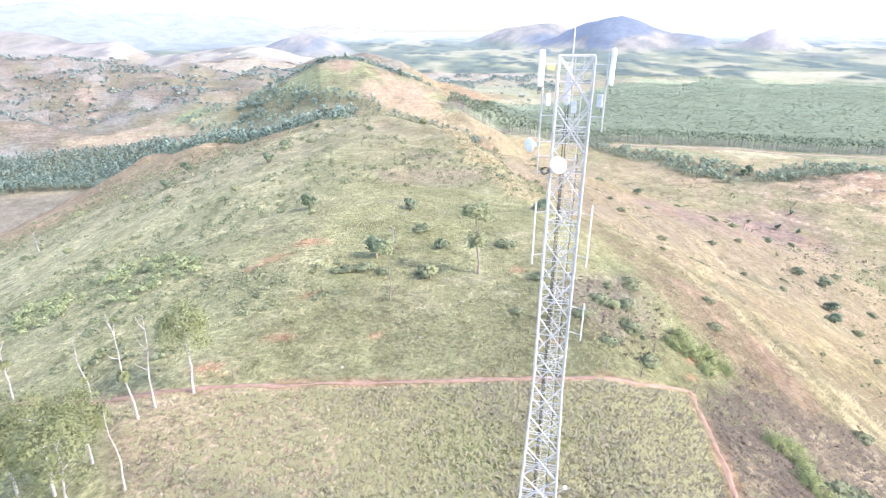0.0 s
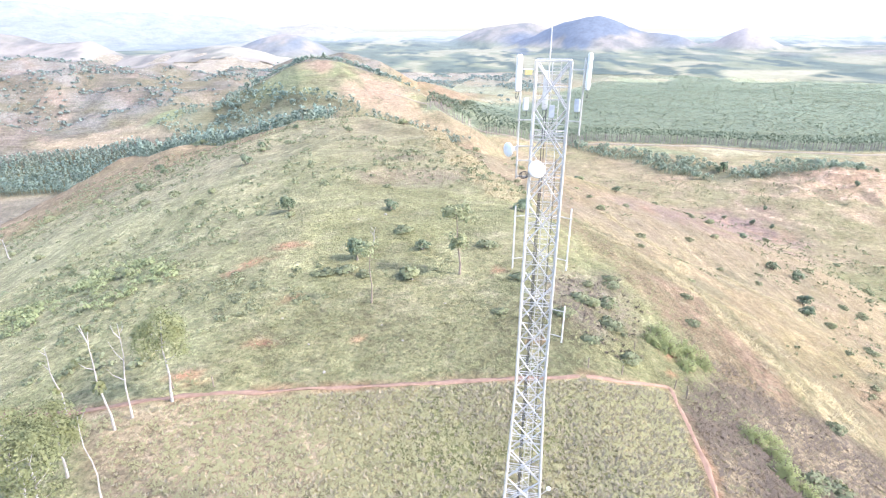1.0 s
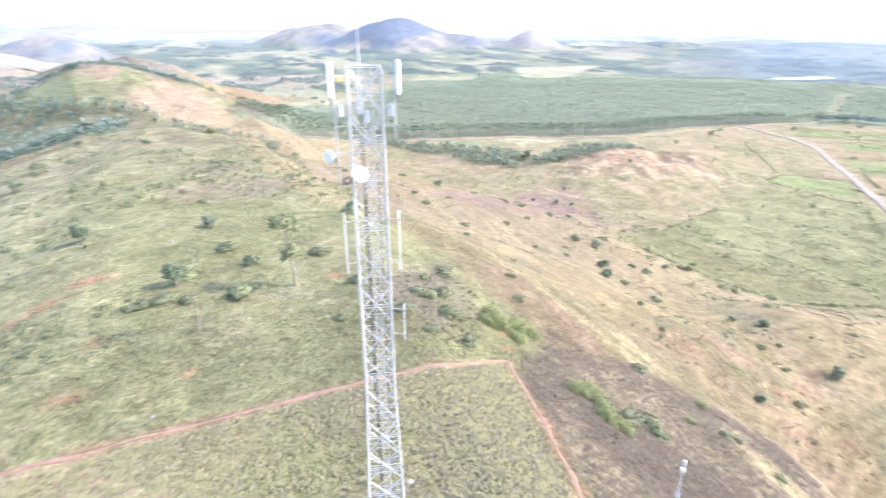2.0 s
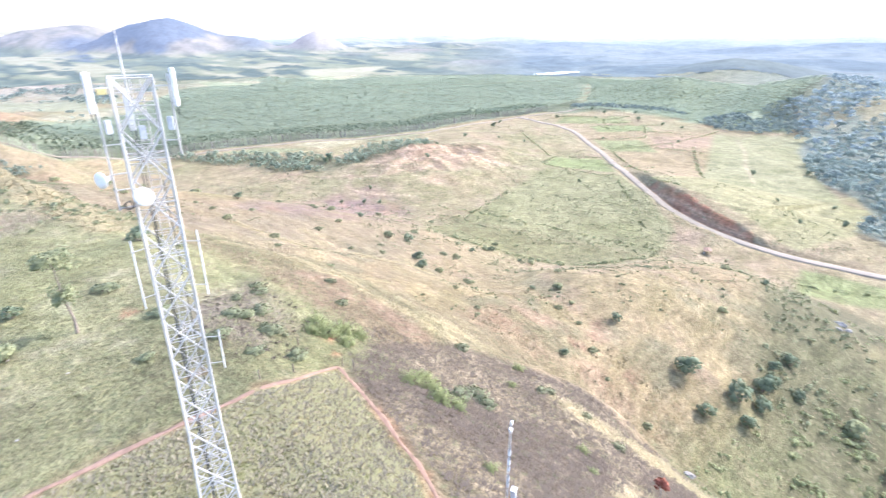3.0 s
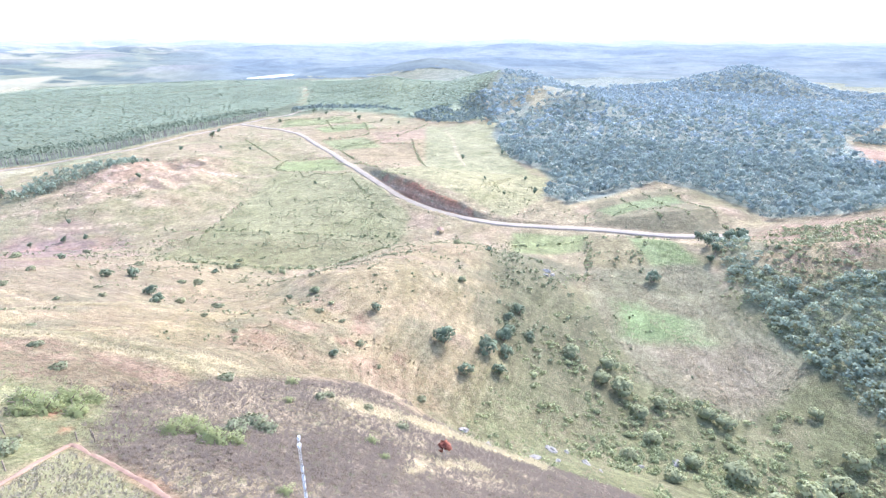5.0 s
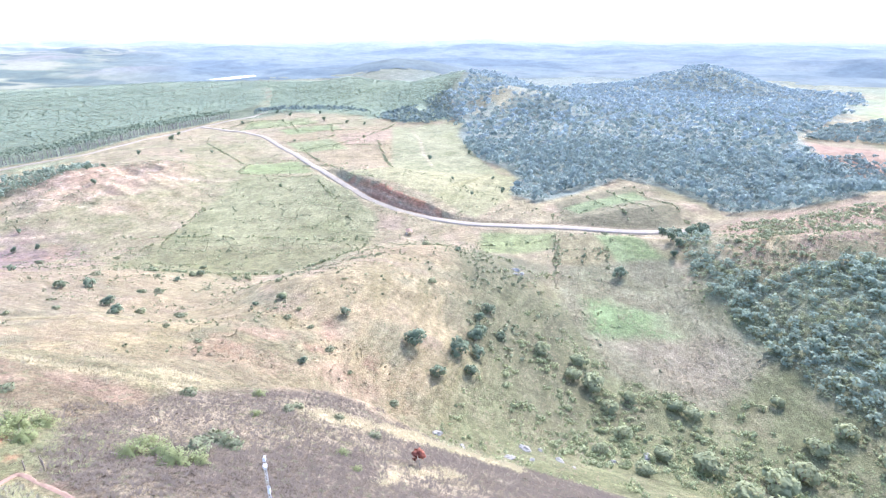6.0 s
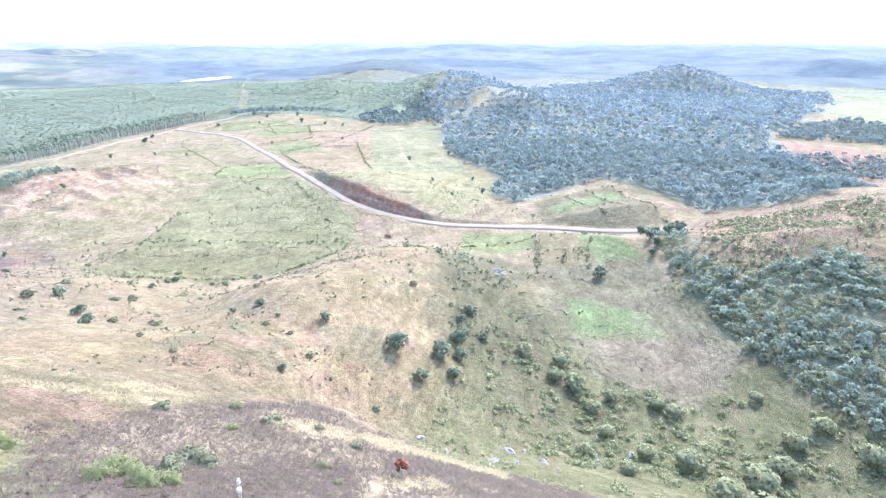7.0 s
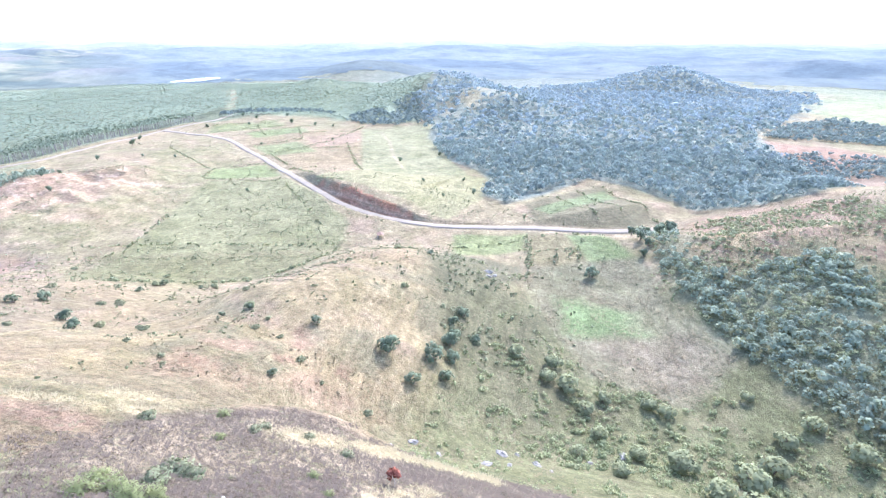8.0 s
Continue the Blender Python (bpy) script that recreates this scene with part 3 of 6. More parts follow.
STRAW_LINES = [([(4, 222), (8.5, 194), (13.6, 166), (20, 132)], 4.0), ([(41, 126), (48, 116), (55, 100), (58, 84), (60, 75.6), (62.3, 68.4), (66, 62)], 1.15), ([(68, 44), (69, 39), (71, 31), (74, 26), (77, 20), (78, 8)], 2.6),
               ([(58, 180), (70, 165), (90, 150), (105, 140)], 1.2), ([(82, 225), (90, 192), (105, 190), (121, 192), (150, 172)], 1.6)]
STRAW_PATCHES = [([(60, 196), (88, 210), (120, 230), (128, 200), (122, 176), (98, 170), (70, 150), (52, 130), (50, 150)], 0.3), ([(44, 22), (56, 23), (68, 22), (62, 14), (48, 12)], 0.5), ([(62, 92), (70, 88), (76, 72), (72, 62), (67, 66), (63, 78)], 0.4), ([(8, 205), (20, 190), (30, 150), (24, 135), (14, 165)], 0.9)]
BROWN_FACE = [(42, 100), (50, 99), (56, 95), (57, 85), (59, 74), (61, 67), (54, 63), (46, 64), (43, 70), (40, 80), (38, 92)]
GREY_SCRUB = [(20, 80), (30, 86), (37, 92), (39, 83), (33, 72), (30, 62), (24, 58), (20, 66)]


def straw_amount(X, Y):
    """How much pale straw grass stands at a place, 0 to 1."""
    a, n = np.zeros(np.shape(X)), wave(X, Y, 7, 53)
    wx, wy = X + 2.0 * wave(X, Y, 11, 54), Y + 2.0 * wave(X, Y, 11, 55)
    for line, wide in STRAW_LINES:
        a = np.maximum(a, np.clip(1.6 - along(wx, wy, line) / wide, 0, 1) * np.clip(0.85 + 0.7 * n, 0.1, 1))
    for poly, share in STRAW_PATCHES:
        a = np.maximum(a, np.clip(inside(wx, wy, poly) / 3 + 0.5, 0, 1) * share * np.clip(0.35 + 1.5 * n, 0, 1))
    return a


def cover(X, Y):
    """Land cover colours in the plan: grass, dry slopes, soil, fields, wood floor."""
    R = np.hypot(X, Y)
    wx, wy = X + 5 * wave(X, Y, 30, 41), Y + 5 * wave(X, Y, 30, 42)
    n1, n2, n3 = wave(X, Y, 90, 43), wave(X, Y, 35, 44), wave(X, Y, 12, 45)
    col = np.zeros(X.shape + (3,)) + [0.36, 0.305, 0.19]

    def lay(mask, colour):
        col[...] += (np.clip(mask, 0, 1))[..., None] * (np.array(colour) - col)

    def zone(poly, soft, rough=0.0):
        u, v = (X + rough * wave(X, Y, 4 * rough + 1, 46), Y + rough * wave(X, Y, 4 * rough + 1, 47)) if rough else (X, Y)
        return inside(u, v, poly) / soft + 0.5
    # the plain: pasture with dry and green plots
    lay(0.35 + n1, (0.32, 0.295, 0.17))
    lay(0.9 * n2, (0.4, 0.31, 0.21))
    lay(np.clip(n3 * n2 * 2, 0, 0.5), (0.42, 0.33, 0.24))
    # hills: dry pinkish grass, greener hollows
    hill = np.clip((height_now - PLAIN - 10) / 15, 0, 1)
    lay(hill * 0.9, (0.36, 0.28, 0.18))
    lay(hill * np.clip(n1 * 1.2, 0, 1) * 0.8, (0.33, 0.24, 0.17))
    lay(hill * np.clip(n2 - 0.1, 0, 1), (0.28, 0.25, 0.13))
    # hills across the valley to the left
    left = np.clip((-X - 40) / 60, 0, 1) * np.clip((Y - 470) / 50, 0, 1)
    lay(left * 0.9, (0.265, 0.262, 0.258))
    lay(left * np.clip(wave(X, Y, 55, 52) * 1.6, 0, 0.75), (0.19, 0.17, 0.13))
    lay(left * np.clip(n1 + n2 - 0.1, 0, 1), (0.24, 0.22, 0.155))
    lay(left * np.clip(n2 * n3 * 3 - 0.4, 0, 0.6), (0.34, 0.27, 0.235))
    lay(left * np.clip(wave(X, Y, 40, 19) * 2 - 0.4, 0, 0.75), (0.235, 0.2, 0.185))
    lay(left * np.clip(wave(X, Y, 16, 20) * 2 - 0.7, 0, 0.7), (0.2, 0.19, 0.14))
    # green back and left flank of the tower hill
    cx = np.interp(Y, [0, 60, 110, 180, 250], [0, 0, 2, -5, -15])
    lip = np.interp(Y, [-120, -40, 20, 40, 70, 96, 150, 190, 250], [60, 78, 80, 82, 72, 64, 40, 24, 12])
    d = wx - cx
    back = np.clip((lip * 0.45 + 14 - d) / 10, 0, 1) * np.clip((310 - wy + 0.4 * X) / 60, 0, 1) * np.clip((X + 210) / 60, 0, 1)
    lay(back, (0.33, 0.325, 0.175))
    lay(back * np.clip(n2 * 1.2, 0, 0.8), (0.34, 0.325, 0.195))
    lay(back * np.clip(n3 * 1.1 - 0.1, 0, 0.7), (0.25, 0.265, 0.14))
    lay(back * np.clip(wave(X, Y, 22, 56) * 1.6 - 0.5, 0, 0.75), (0.29, 0.235, 0.175))
    lay(back * np.clip(wave(X, Y, 5, 57) * 1.6 - 0.6, 0, 0.7), (0.4, 0.375, 0.25))
    lay(back * np.clip((-X - 15) / 40, 0, 1) * 0.8, (0.46, 0.445, 0.265))
    lay(back * np.clip((wy - 150) / 60, 0, 1) * 0.6, (0.32, 0.275, 0.185))
    lay(back * np.clip((78 - Y) / 16, 0, 1) * np.clip((X + 30) / 20, 0, 1) * 0.8, (0.235, 0.235, 0.125))
    lay(zone([(-430, 596), (-345, 690), (-285, 700), (-300, 625), (-350, 608)], 14, 6) * left, (0.4, 0.335, 0.25))
    lay(zone([(-335, 650), (-320, 700), (-285, 690), (-296, 650)], 8, 3) * left, (0.27, 0.31, 0.18))
    lay(zone([(-440, 500), (-300, 500), (-270, 420), (-280, 340), (-380, 360), (-470, 440)], 30, 8) * 0.9, (0.26, 0.235, 0.185))
    lay(zone([(-425, 492), (-385, 494), (-345, 512), (-360, 486), (-400, 476)], 8, 3), (0.37, 0.32, 0.235))
    # green knoll beyond the spur, with rosy bare sides
    knoll = np.clip(1.6 - np.hypot((X + 130) / 150, (Y - 700) / 90), 0, 1)
    lay(knoll, (0.31, 0.33, 0.19))
    lay(knoll * np.clip(0.75 + n2 * 1.4, 0, 0.95) * np.clip((X + 165 + 0.4 * (Y - 700)) / 40, 0, 1), (0.37, 0.275, 0.215))
    lay(knoll * np.clip(wave(X, Y, 26, 63) * 2 - 0.5, 0, 0.8), (0.2, 0.195, 0.13))
    # dry shoulder to the right of the back, straw on the lip
    should = np.clip((d - lip * 0.45 - 10) / 10, 0, 1) * np.clip((260 - Y) / 40, 0, 1) * np.clip((Y - 52) / 8, 0, 1) * (1 - np.clip((d - lip - 8) / 10, 0, 1))
    lay(should, (0.262, 0.23, 0.135))
    lay(should * np.clip(n3, 0, 1), (0.33, 0.25, 0.165))
    below = np.clip((d - lip - 6) / 20, 0, 1) * hill * np.clip((330 - Y) / 60, 0, 1)
    lay(below * 0.9, (0.365, 0.302, 0.175))
    lay(below * np.clip(n2 + 0.1, 0, 0.8), (0.355, 0.275, 0.175))
    lay(below * np.clip(n3 * 1.2 - 0.3, 0, 0.7), (0.37, 0.285, 0.205))
    lay(below * np.clip(wave(X, Y, 18, 58) * 1.8 - 0.4, 0, 0.7), (0.25, 0.235, 0.15))
    lay(below * np.clip((Y - 150) / 60, 0, 1) * np.clip(0.5 + 0.5 * n1, 0, 1), (0.285, 0.235, 0.175))
    lay(below * np.clip((135 - Y) / 30, 0, 1) * np.clip((150 - X) / 25, 0, 1) * 0.85, (0.245, 0.208, 0.13))
    mauve = zone([(130, 310), (104, 296), (120, 262), (165, 272), (230, 300), (285, 350), (300, 420), (220, 430), (170, 380)], 30, 10)
    lay(mauve * np.clip(0.75 + n3, 0, 1), (0.31, 0.23, 0.2))
    lay(mauve * np.clip(n3 * n2 * 4, 0, 0.6), (0.37, 0.24, 0.19))
    red = zone([(150, 138), (172, 122), (170, 94), (162, 62), (140, 70), (122, 88), (118, 112)], 14, 6)
    lay(red * np.clip(0.2 + n3 * 1.3, 0, 0.9), (0.36, 0.265, 0.18))
    lay(red * np.clip(wave(X, Y, 6, 59) * 2 - 0.5, 0, 0.8), (0.32, 0.22, 0.15))
    green_foot = np.clip((60 - wy - 0.12 * (X - 100)) / 25, 0, 1) * np.clip((X - 88) / 20, 0, 1) * np.clip((330 - X) / 60, 0, 1)
    lay(green_foot * 0.9, (0.182, 0.195, 0.1))
    lay(green_foot * np.clip(n3, 0, 1) * 0.6, (0.29, 0.255, 0.16))
    lay(zone(PURPLE_GRASS, 5, 4), (0.18, 0.147, 0.113))
    lay(zone(PURPLE_GRASS, 5, 4) * np.clip(n3 * 1.2, 0, 0.7), (0.33, 0.275, 0.19))
    lay(zone(BROWN_FACE, 3, 2), (0.25, 0.2, 0.128))
    lay(zone(BROWN_FACE, 3, 2) * np.clip(wave(X, Y, 6, 64) * 1.5, 0, 0.7), (0.29, 0.213, 0.148))
    lay(zone([(8, 54), (30, 54.5), (36, 60), (38, 70), (30, 74), (18, 70), (8, 62)], 6, 3) * np.clip(0.8 + n3, 0, 1), (0.22, 0.21, 0.12))
    lay(zone(GREY_SCRUB, 5, 3) * np.clip(0.55 + n3, 0, 0.9), (0.235, 0.205, 0.16))
    lay(straw_amount(X, Y), (0.56, 0.475, 0.29))
    lay(zone(CROPS, 1.0, 0.6), (0.37, 0.34, 0.19))
    lay(zone(CROPS, 1.0, 0.6) * np.clip(wave(X, Y, 6, 37) * 1.6 - 0.4, 0, 0.7), (0.31, 0.32, 0.15))
    lay(zone(CROPS, 1.0, 0.6) * np.clip((-12 - X + 4 * n3) / 12, 0, 0.85), (0.49, 0.4, 0.27))
    # worn red ground
    lay((1.35 - along(X + 0.5 * wave(X, Y, 4, 48), Y + 0.5 * wave(X, Y, 4, 49), PATH_LINE) / 0.62) * np.clip(0.75 + 0.6 * n3, 0.3, 1), (0.37, 0.225, 0.15))
    for x, y, r in ((-25, 93, 3.4), (-29, 87, 3), (-33, 84, 2.4), (33, 60, 1.8), (36.5, 64, 1.4), (-20, 72, 1.6), (12, 82, 1.5), (16, 60, 1.5), (-22, 60, 1.8), (-10, 60, 1.2), (-27, 52, 2.2)):
        lay(1.2 - np.hypot(X - x + 2 * wave(X, Y, 5, 50), (Y - y) * 1.6 + 2 * wave(X, Y, 5, 51)) / r, (0.52, 0.27, 0.18))
    # eroded hillock
    knob = np.clip(1.5 - np.hypot((wx - 425) / 75, (wy - 480) / 55), 0, 1)
    lay(knob, (0.46, 0.33, 0.23))
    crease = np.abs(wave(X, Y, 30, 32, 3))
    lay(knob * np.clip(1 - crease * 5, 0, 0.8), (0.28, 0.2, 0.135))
    lay(knob * np.clip(crease * 3 - 1.1, 0, 0.9) * np.clip(0.5 + n3, 0, 1), (0.58, 0.43, 0.32))
    lay(knob * np.clip(wave(X, Y, 8, 34) * 2.2 - 0.8, 0, 0.85), (0.25, 0.23, 0.14))
    for line in ([(330, 450), (372, 470), (420, 520), (470, 560)], [(345, 420), (400, 440), (460, 452), (510, 470)], [(400, 500), (430, 470), (450, 430), (470, 400)]):
        lay((1.3 - along(X + 3 * wave(X, Y, 14, 35), Y + 3 * wave(X, Y, 14, 36), line) / 2.0) * 0.85, (0.64, 0.5, 0.38))
    lay(0.8 - along(wx, wy, [(300, 470), (330, 440), (380, 425), (450, 430), (470, 445)]) / 7, (0.5, 0.37, 0.26))
    lay(0.9 - along(X, Y, [(276, 512), (295, 485), (303, 471), (279, 444), (280, 425), (286, 407), (308, 383)]) / 3.0, (0.6, 0.47, 0.34))
    # fields on the plain
    lay(zone([(250, 715), (309, 700), (349, 655), (300, 650)], 4), (0.3, 0.32, 0.19))
    lay(zone([(349, 690), (430, 675), (450, 650), (365, 640)], 4), (0.44, 0.41, 0.27))
    lay(zone([(440, 668), (530, 632), (520, 618), (455, 640)], 4), (0.31, 0.32, 0.2))
    lay(zone([(397, 334), (504, 367), (520, 281), (396, 162), (347, 152), (300, 300)], 5, 2), (0.305, 0.298, 0.165))
    lay(zone([(300, 300), (347, 152), (300, 150), (250, 250), (240, 300)], 14, 6), (0.25, 0.24, 0.13))
    lay(zone([(555, 394), (593, 345), (538, 296), (511, 378)], 5), (0.28, 0.32, 0.15))
    lay(zone([(640, 380), (740, 480), (820, 420), (900, 330), (700, 240), (560, 220), (540, 262)], 8), (0.36, 0.29, 0.18))
    lay(zone([(640, 365), (700, 430), (740, 380), (680, 320)], 5), (0.29, 0.31, 0.16))
    lay(zone([(760, 460), (800, 500), (870, 440), (830, 400)], 5), (0.27, 0.31, 0.15))
    lay(zone([(700, 330), (770, 380), (850, 320), (770, 270)], 6), (0.4, 0.3, 0.21))
    lay(zone([(780, 560), (850, 590), (930, 520), (880, 470)], 6), (0.28, 0.3, 0.15))
    lay(zone([(877, 327), (905, 211), (820, 190), (661, 127), (589, 94), (556, 210)], 6), (0.33, 0.325, 0.19))
    lay(1.0 - along(X, Y, [(860, 290), (760, 240), (690, 215), (600, 175)]) / 2.5, (0.5, 0.43, 0.3))
    lay(zone([(519, 248), (556, 210), (589, 94), (577, 73), (480, 63), (418, 85), (440, 120)], 5, 2), (0.36, 0.34, 0.19))
    lay(zone([(485, 24), (564, -47), (447, -91), (430, -90), (426, 12)], 4), (0.235, 0.212, 0.132))
    lay(zone([(470, 15), (545, -50), (520, -62), (450, 0)], 4), (0.23, 0.275, 0.14))
    lay(zone([(390, 74), (400, 18), (370, 16), (340, 65)], 4, 1.5), (0.28, 0.31, 0.15))
    lay(zone([(396, 16), (382, -24), (339, -52), (331, -19), (344, 11)], 4), (0.32, 0.28, 0.16))
    lay(zone([(390, -12), (382, -40), (345, -58), (338, -30)], 4), (0.26, 0.31, 0.15))
    lay(zone([(340, 10), (350, -58), (330, -66), (301, -66), (245, -92), (205, -64), (222, -22), (262, -3), (310, 12)], 6, 2), (0.29, 0.275, 0.175))
    lay(zone([(300, -5), (288, -46), (262, -52), (256, -10)], 10, 4), (0.25, 0.325, 0.155))
    lay(zone([(250, -20), (262, -66), (238, -84), (212, -58)], 10, 4), (0.31, 0.27, 0.19))
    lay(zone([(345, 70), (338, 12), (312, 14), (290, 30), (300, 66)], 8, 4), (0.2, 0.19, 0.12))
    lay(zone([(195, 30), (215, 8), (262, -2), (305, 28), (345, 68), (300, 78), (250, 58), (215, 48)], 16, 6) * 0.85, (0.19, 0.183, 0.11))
    lay(zone([(430, -84), (470, -130), (430, -300), (380, -420), (250, -420), (330, -200), (340, -140), (385, -90)], 20, 8), (0.31, 0.26, 0.17))
    lay(zone([(400, -90), (420, -120), (390, -170), (345, -160), (350, -110)], 20, 8) * np.clip(0.7 + n3, 0, 1), (0.4, 0.255, 0.18))
    lay(zone([(430, -84), (470, -130), (430, -300), (380, -420), (250, -420), (285, -165), (315, -140), (320, -100)], 20, 8) * np.clip(0.3 + n3, 0, 1), (0.35, 0.255, 0.18))
    lay(zone([(870, -295), (850, -370), (780, -440), (700, -330), (750, -290)], 8), (0.38, 0.25, 0.18))
    lay(zone([(690, -250), (640, -240), (560, -340), (700, -420)], 8), (0.35, 0.265, 0.19))
    lay(zone([(1073, -540), (1260, -500), (1340, -560), (1560, -660), (1900, -740), (1800, -1000), (1250, -1000)], 20), (0.36, 0.4, 0.22))
    # soil of the road bank, verges, wood floors
    bank = along(X, Y, CUT_LINE)
    wide = np.interp(Y, [98, 122, 185, 235, 258], [0, 14, 19, 11, 0])
    cut = np.clip((wide - bank + 3 * n3) / 3, 0, 1) * np.clip(wide, 0, 1) * (inside(X, Y, [(407, 88), (412, 120), (446, 188), (520, 265), (560, 250), (520, 150), (440, 80)]) > 0)
    lay(cut, (0.58, 0.29, 0.18))
    lay(cut * np.clip(wave(X, Y, 9, 65) * 1.6, 0, 0.7), (0.42, 0.22, 0.15))
    lay(cut * np.clip(1 - np.abs(bank - 0.62 * wide) / 1.6, 0, 1), (0.72, 0.5, 0.36))
    lay(0.9 - along(wx, wy, ROAD_LINE) / 14, (0.4, 0.33, 0.22))
    lay(zone(PLANTATION, 10), (0.31, 0.36, 0.25))
    lay(zone(YOUNG_PLANTATION, 8), (0.36, 0.42, 0.28))
    lay(zone([(870, 610), (900, 690), (1080, 720), (1110, 640), (1000, 560), (940, 600)], 10), (0.22, 0.25, 0.17))
    lay(1.4 - along(X, Y, [(1040, 300), (1200, 295), (1360, 285)]) / 22, (0.2, 0.225, 0.16))
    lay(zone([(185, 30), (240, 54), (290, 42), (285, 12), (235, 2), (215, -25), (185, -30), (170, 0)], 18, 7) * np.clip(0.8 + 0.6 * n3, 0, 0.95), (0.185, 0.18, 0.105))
    lay(zone(FOREST, 8), (0.28, 0.32, 0.27))
    lay(zone(HILL_WOOD, 12, 5) * 0.75, (0.3, 0.31, 0.2))
    lay(zone(CLEARING, 16, 10) * np.clip(0.8 + 1.2 * n3, 0, 1), (0.38, 0.345, 0.225))
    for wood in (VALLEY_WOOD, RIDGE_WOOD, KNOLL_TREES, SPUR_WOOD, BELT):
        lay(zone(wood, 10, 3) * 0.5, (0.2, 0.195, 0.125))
    lay(np.clip(n1 * 2, 0, 1) * zone([(150, 1180), (520, 1620), (200, 2200), (-250, 1900), (-60, 1300)], 60), (0.36, 0.37, 0.26))
    far = np.clip((R - 1500) / 400, 0, 1) * (inside(X, Y, PLANTATION) < 0) * (inside(X, Y, FOREST) < 0) * (inside(X, Y, YOUNG_PLANTATION) < 0)
    lay(far * 0.8, (0.24, 0.27, 0.2))
    lay(np.clip((R - 1250) / 200, 0, 1) * np.clip((X - 900) / 200, 0, 1) * np.clip((700 - Y) / 200, 0, 1) * (inside(X, Y, FOREST) < 0) * (inside(X, Y, YOUNG_PLANTATION) < 0) * np.clip((Y + 450) / 150, 0, 1) * 0.85, (0.22, 0.265, 0.24))
    lay(far * np.clip((500 - X) / 200, 0, 1), (0.42, 0.38, 0.32))
    lay(far * np.clip((500 - X) / 200, 0, 1) * np.clip(n2 * 2, 0, 0.8), (0.33, 0.3, 0.25))
    for poly in PALE_FIELDS:
        lay(zone(poly, 12, 6), (0.46, 0.43, 0.3))
        lay(zone(poly, 12, 6) * np.clip(wave(X, Y * 0.5, 60, 29) * 2, 0, 0.8), (0.36, 0.4, 0.26))
    return col * np.array([0.585, 0.563, 0.523])


